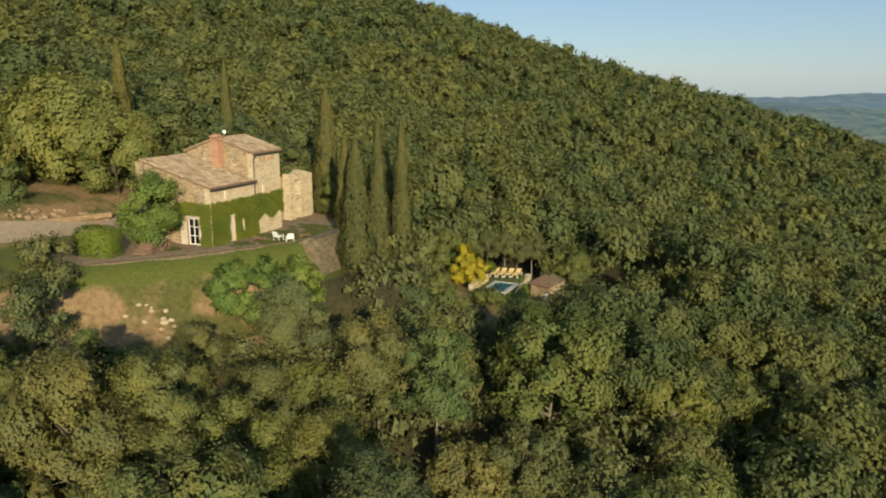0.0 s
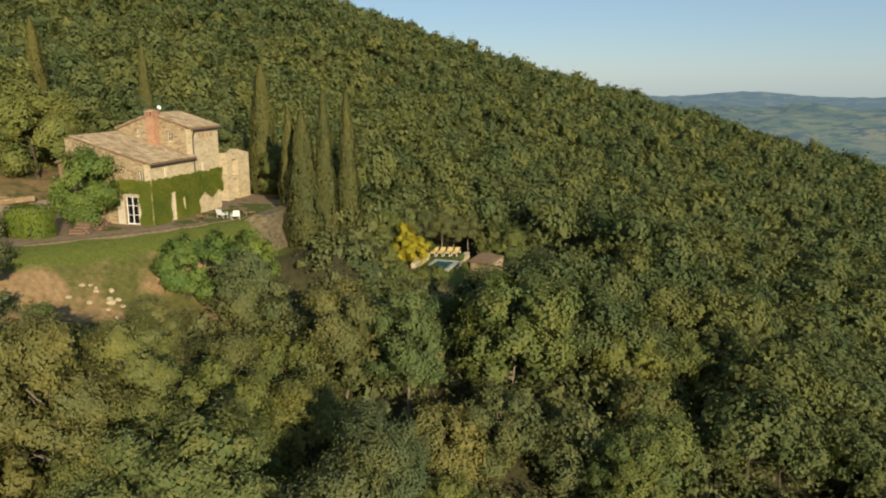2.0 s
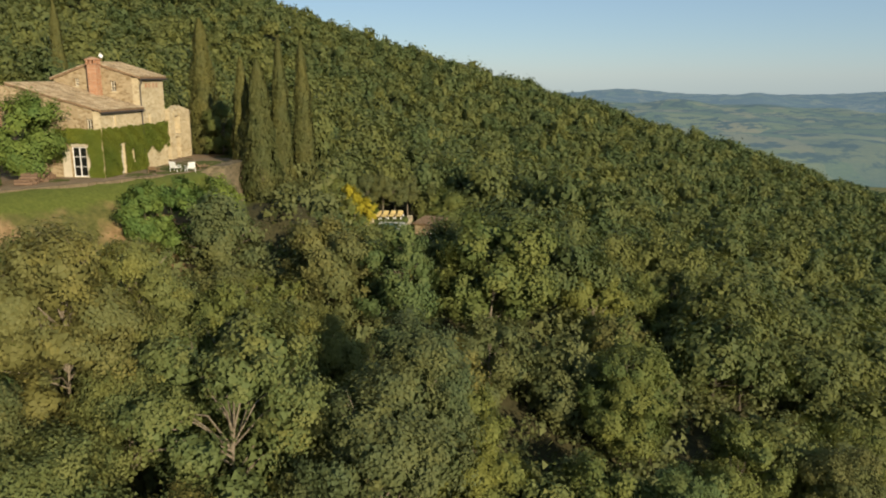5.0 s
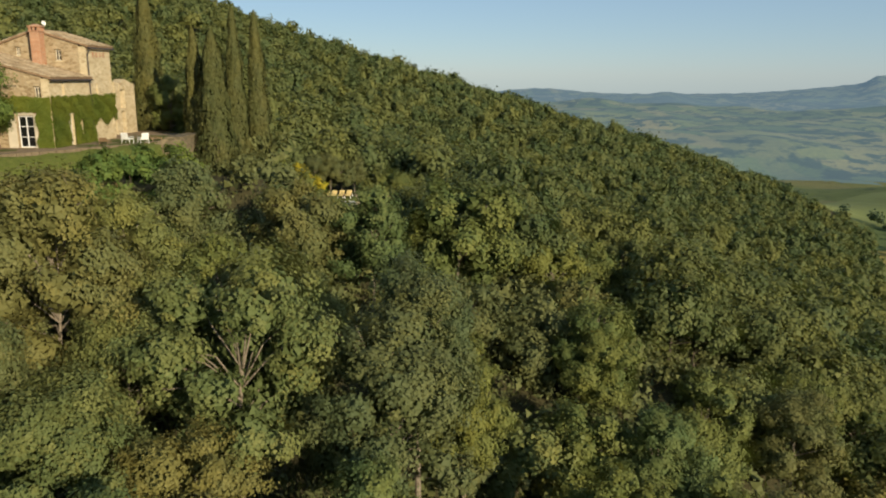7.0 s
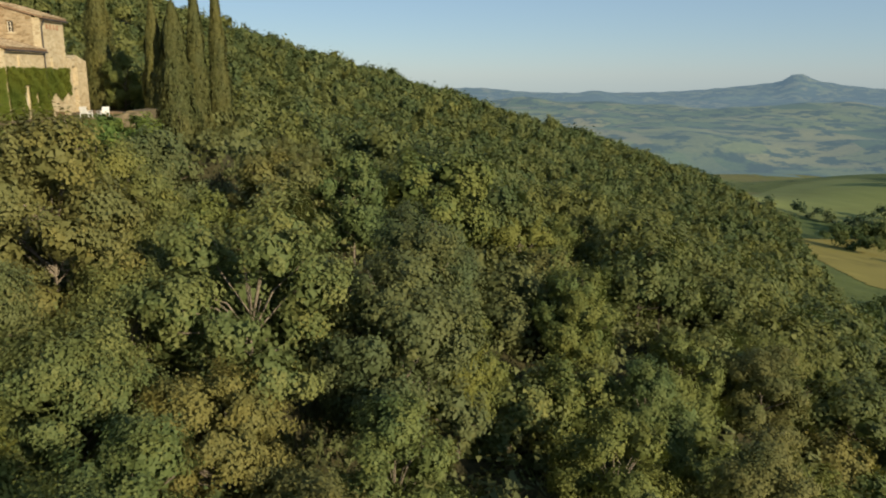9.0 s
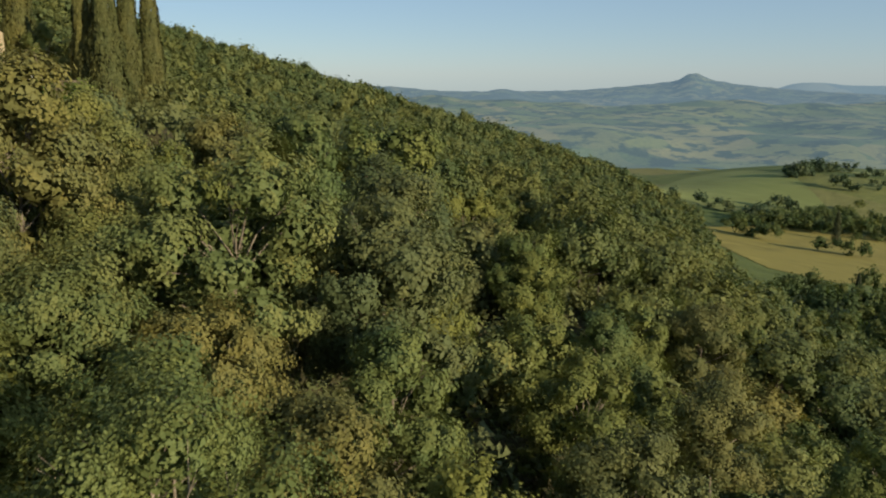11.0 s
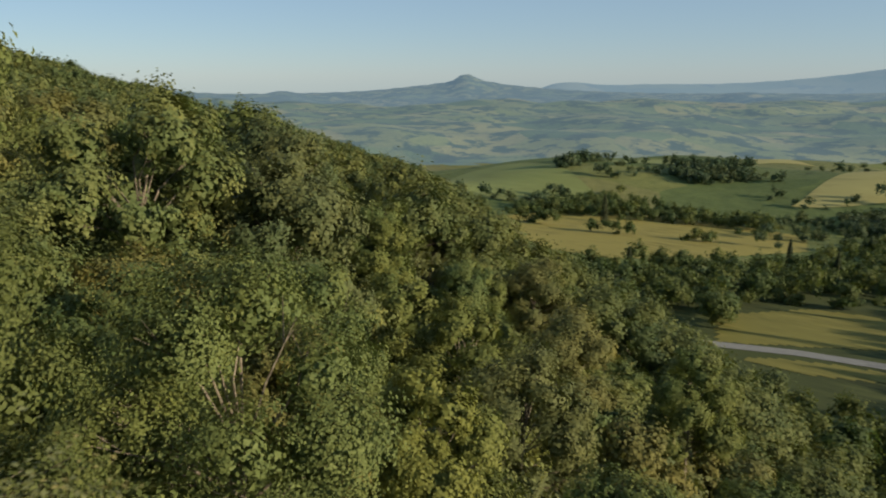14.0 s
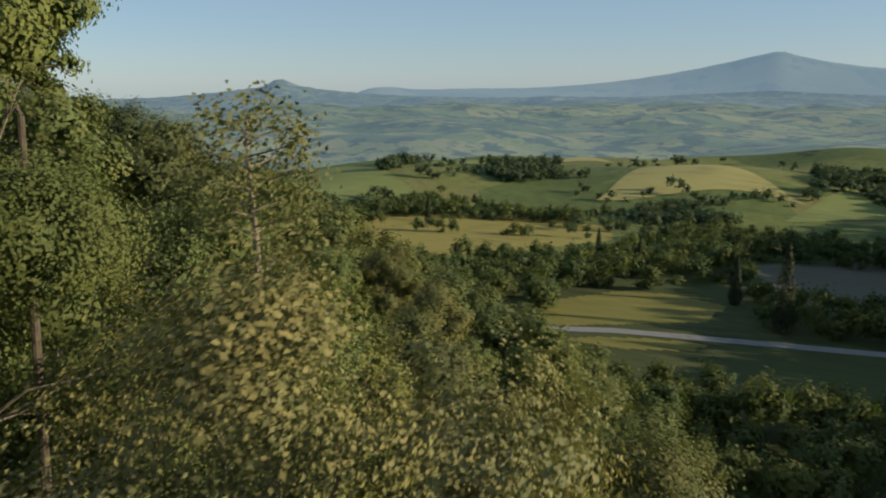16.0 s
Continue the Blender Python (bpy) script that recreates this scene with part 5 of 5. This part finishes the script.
for name, at, turn, length, height, label in (("garden_wall", (-6.1, 74.4, -4.6), 10, 1.7, 2.6, "short pale stone wall between cypresses"),
                                             ("drive_wall", (-37.5, 63.8, -0.5), 44, 9.5, 0.45, "rough stone retaining wall above the drive")):
    w = new(name)
    w.matrix_basis = pose(*at, 0, 0, turn)
    wall("wall", w, (0, 0, 0), X, Y, length, 0.5, lambda u: height + 0.12 * math.sin(u * 2.7) + 0.06 * math.sin(u * 7.1), (), STONE if name == "garden_wall" else EARTH_WALL)
    tagged(w, label, "wall")
# the gravel drive
bm = bmesh.new()
rows = []
for i in range(15):
    f = i / 14
    x, y = -38.0 + 8.8 * f, 60.0 + 12.0 * f ** 1.1
    rows.append([bm.verts.new((x + s * 0.8, y - s * 0.65, float(land(x + s * 0.8, y - s * 0.65)) + 0.08)) for s in (-1.4, -0.7, 0.0, 0.7, 1.4)])
for a, b in zip(rows, rows[1:]):
    for k in range(4):
        bm.faces.new((a[k], b[k], b[k + 1], a[k + 1]))
tagged(new("drive", to_mesh("drive", bm, grain("pale_gravel", (0.26, 0.20, 0.13), (0.36, 0.29, 0.20), 3.0, 0.95))), "pale gravel drive beside the house", "drive", kind="structure")
# step along the terrace's outer edge
edging = new("terrace_edging")
edging.matrix_basis = house.matrix_basis.copy()
line = [(-8.6, 4.1), (-5.9, 1.9), (-3.0, -0.5), (1.0, -2.9), (4.3, -4.4), (7.4, -5.2)]
for i, (p, q) in enumerate(zip(line, line[1:])):
    n = 8
    for k in range(n):
        a, b = Vector(p).lerp(Vector(q), k / n), Vector(p).lerp(Vector(q), (k + 0.94) / n)
        s = (b - a).orthogonal().normalized() * 0.16
        bm = bmesh.new()
        prism(bm, [(*(a - s), -0.2), (*(b - s), -0.2), (*(b + s), -0.2), (*(a + s), -0.2)], [(*(a - s), 0.04 + 0.01 * (k % 3)), (*(b - s), 0.05), (*(b + s), 0.05), (*(a + s), 0.04 + 0.01 * (k % 2))])
        part("kerb_stone", bm, EARTH, edging)
tagged(edging, "line of kerb stones along the terrace edge", "edging")

# rocks along the foot of the bank
rrng = np.random.default_rng(8)
ROCKS = []
for i in range(3):
    bm = bmesh.new()
    bmesh.ops.create_icosphere(bm, subdivisions=2, radius=1.0)
    for v in bm.verts:
        v.co *= 1 + 0.25 * noise.noise(v.co * 1.3 + Vector((i * 7, 0, 0)))
        v.co.z *= 0.6
    ROCKS.append(to_mesh("rock", bm, PALE_STONE))
for i in range(24):
    f = i / 23
    x, y = -22.0 + 5.0 * f + rrng.normal(0, 0.25), 53.6 - 0.5 * math.sin(f * 3) + rrng.normal(0, 0.3) - (1.0 if i % 3 == 0 else 0)
    s = rrng.uniform(0.12, 0.34)
    rock = new("rock", ROCKS[i % 3])
    rock.matrix_basis = pose(x, y, float(land(x, y)) + 0.25 * s, 0, 0, rrng.uniform(0, 360)) @ Matrix.Diagonal((s, s * rrng.uniform(0.7, 1.2), s, 1))
    tagged(rock, "pale limestone rock at the bank's foot", "rock", "rocks along the bank")

# stones in the bank above the drive
BANK_STONES = [me.copy() for me in ROCKS]
for me in BANK_STONES:
    me.materials[0] = EARTH_WALL
for i in range(54):
    f = rrng.random()
    x, y = -37.2 + 6.8 * f, 64.6 + 6.6 * f
    up = rrng.uniform(-0.2, 1.4)
    x, y = x - up * 0.72, y + up * 0.70
    s = rrng.uniform(0.12, 0.36)
    rock = new("rock", BANK_STONES[i % 3])
    rock.matrix_basis = pose(x, y, float(land(x, y)) + 0.1 * s, 0, 0, rrng.uniform(0, 360)) @ Matrix.Diagonal((s, s * rrng.uniform(0.7, 1.2), s * 1.2, 1))
    tagged(rock, "pale stone in the dirt bank above the drive", "rock", "stones in the drive's bank")

# firewood beside the fig tree
pile = new("firewood_pile")
pile.matrix_basis = house.matrix_basis @ pose(-5.0, 3.1, 0, 0, 0, 12)
bm = bmesh.new()
tube(bm, (-0.55, 0, 0), (0.55, 0, 0), 0.11, 0.10, 7)
bm.faces.new([v for v in bm.verts if v.co.x < 0][::-1])
LOG = to_mesh("log", bm, LOGS)
for i in range(4):
    for k in range(16 - 2 * i):
        log = new("log", LOG)
        log.parent = pile
        log.matrix_basis = pose(0.35 + (k + i) * 0.27 + rrng.normal(0, 0.04), rrng.normal(0, 0.12), 0.11 + i * 0.17, 0, rrng.normal(0, 4), 90 + rrng.normal(0, 8))
tagged(pile, "long low pile of split reddish firewood logs", "firewood")


def lounge_chair(at, turn, seat_material, label, group, low=1.0):
    """A low garden chair: four legs, seat, sloping back and arms."""
    root = new("garden_chair")
    root.matrix_basis = pose(*at, 0, 0, turn) @ Matrix.Diagonal((0.85, (2.0 - low) * 0.85, low * 0.85, 1))
    bm = bmesh.new()
    box(bm, -0.32, 0.32, -0.35, 0.35, 0.32, 0.39, 0.02)
    part("seat", bm, seat_material, root)
    bm = bmesh.new()
    box(bm, -0.32, 0.32, -0.03, 0.04, 0.0, 0.62, 0.02, pose(0, 0.35, 0.36, -22))
    part("backrest", bm, seat_material, root)
    for sx in (-1, 1):
        bm = bmesh.new()
        box(bm, sx * 0.36 - 0.04, sx * 0.36 + 0.04, -0.36, 0.38, 0.54, 0.58, 0.01)
        part("arm", bm, seat_material, root)
        for sy in (-0.32, 0.34):
            bm = bmesh.new()
            tube(bm, (sx * 0.36, sy, -0.02), (sx * 0.36, sy, 0.54), 0.025, 0.025, 6)
            part("leg", bm, seat_material, root)
    return tagged(root, label, "chair", group)


LAWN_Z = HOUSE_AT[2]
lounge_chair((-14.0, 64.3, LAWN_Z), 150, WHITE, "white garden chair on the terrace", "terrace chairs")
lounge_chair((-12.9, 63.6, LAWN_Z), 200, WHITE, "white garden chair on the terrace", "terrace chairs")
lounge_chair((-12.0, 65.6, LAWN_Z), 120, TEAK, "brown wooden low garden chair on the terrace", "terrace chairs", 0.62)
lounge_chair((-15.6, 64.2, LAWN_Z), 170, TEAK, "brown wooden low garden chair by the ivy", "terrace chairs", 0.62)


# ---- pool ----
PZ = -9.6
pool = new("plunge_pool")
pool.matrix_basis = pose(6.05, 79.1, PZ, 0, 0, HOUSE_TURN)
tagged(pool, "small plunge pool with pale stone coping and clear water", "pool")
bm = bmesh.new()
for x0, x1, y0, y1 in ((-2.0, 2.0, -1.35, -1.0), (-2.0, 2.0, 1.0, 1.35), (-2.0, -1.65, -1.0, 1.0), (1.65, 2.0, -1.0, 1.0)):
    box(bm, x0, x1, y0, y1, -0.1, 0.14, 0.02)
part("coping", bm, COPING, pool)
bm = bmesh.new()
box(bm, -1.65, 1.65, -1.0, 1.0, 0.012, 0.02)
part("basin", bm, POOL_TILE, pool)
bm = bmesh.new()
box(bm, -1.65, 1.65, -1.0, 1.0, 0.06, 0.09)
part("water", bm, WATER, pool)


def sun_lounger(m):
    root = new("sun_lounger")
    root.matrix_basis = m
    bm = bmesh.new()
    for y in (-0.3, 0.3):
        box(bm, -1.0, 1.0, y - 0.03, y + 0.03, 0.26, 0.33, 0.005)
    part("frame", bm, TEAK, root)
    bm = bmesh.new()
    box(bm, -1.0, 0.35, -0.29, 0.29, 0.33, 0.42, 0.03)
    part("mattress", bm, CANVAS, root, "yellow mattress")
    bm = bmesh.new()
    box(bm, 0.0, 0.68, -0.29, 0.29, 0.0, 0.09, 0.03, pose(0.36, 0, 0.33, 0, -24))
    part("backrest", bm, CANVAS, root)
    for x in (-0.9, 0.9):
        for y in (-0.3, 0.3):
            bm = bmesh.new()
            box(bm, x - 0.04, x + 0.04, y - 0.04, y + 0.04, -0.03, 0.26)
            part("leg", bm, WHITE, root)
    return tagged(root, "wooden sun lounger with a yellow mattress by the pool", "lounger", "loungers by the pool")


first = sun_lounger(pose(5.9, 84.3, PZ, 0, 0, 68))
for i in range(1, 4):
    copy_thing(first, pose(5.9 + 0.80 * i, 84.3 - 0.14 * i, PZ, 0, 0, 68))
pw = new("pool_wall")
pw.matrix_basis = pose(7.55, 79.2, -13.0, 0, 0, HOUSE_TURN)
wall("wall", pw, (0, 0, 0), X, Y, 5.8, 0.55, lambda u: 2.7 + 0.14 * u, (), PALE_STONE)
tagged(pw, "sunlit stone retaining wall below the pool lawn", "retaining wall")
pw = new("pool_wall")
pw.matrix_basis = pose(3.1, 77.6, -9.9, 0, 0, HOUSE_TURN)
wall("wall", pw, (0, 0, 0), X, Y, 4.6, 0.45, lambda u: 1.0 + 0.08 * math.sin(u * 3), (), PALE_STONE)
tagged(pw, "low stone wall holding the bank above the pool", "retaining wall")
DARK_TILES = grain("old_brown_tiles", (0.13, 0.088, 0.055), (0.24, 0.17, 0.11), 6.0, 0.95)
hut = new("pool_hut")
hut.matrix_basis = pose(9.75, 82.7, -12.9, 0, 0, -44.0)
tagged(hut, "small stone pool hut with a low brown tiled roof", "hut")
wall("wall", hut, (0, 0, 0), X, Y, 2.7, 0.35, lambda u: 2.72, [(1.85, 2.45, 0.2, 2.0)], STONE)
wall("wall", hut, (0, 2.2, 0), X, Y, 2.7, 0.35, lambda u: 3.05, (), STONE)
wall("wall", hut, (0, 0.35, 0), Y, X, 1.85, 0.35, lambda v: 2.76 + 0.15 * v, (), STONE)
wall("wall", hut, (2.35, 0.35, 0), Y, X, 1.85, 0.35, lambda v: 2.76 + 0.15 * v, (), STONE)
tiled(hut, (0, 0, 2.76), (2.7, 0, 2.76), (2.7, 2.55, 3.12), (0, 2.55, 3.12), 0.22, material=DARK_TILES)
bm = bmesh.new()
for i in range(7):
    box(bm, 1.9 + i * 0.055, 1.96 + i * 0.055, 0.10 + 0.03 * (i % 2), 0.14 + 0.03 * (i % 2), 0.2, 1.95)
part("curtain", bm, WHITE, hut, "white curtain hanging in the doorway")

# slender bare-stemmed trees behind the pool
for i, (x, y, h) in enumerate(((5.2, 87.0, 5.5), (7.2, 87.6, 6.2), (8.6, 88.4, 5.8), (10.6, 89.6, 6.4))):
    oak("dusky", NEAR["dusky"][i % 2], x, y, float(land(x, y)) + h, 1.5, None, "slender oak with a bare pale stem behind the pool", "")
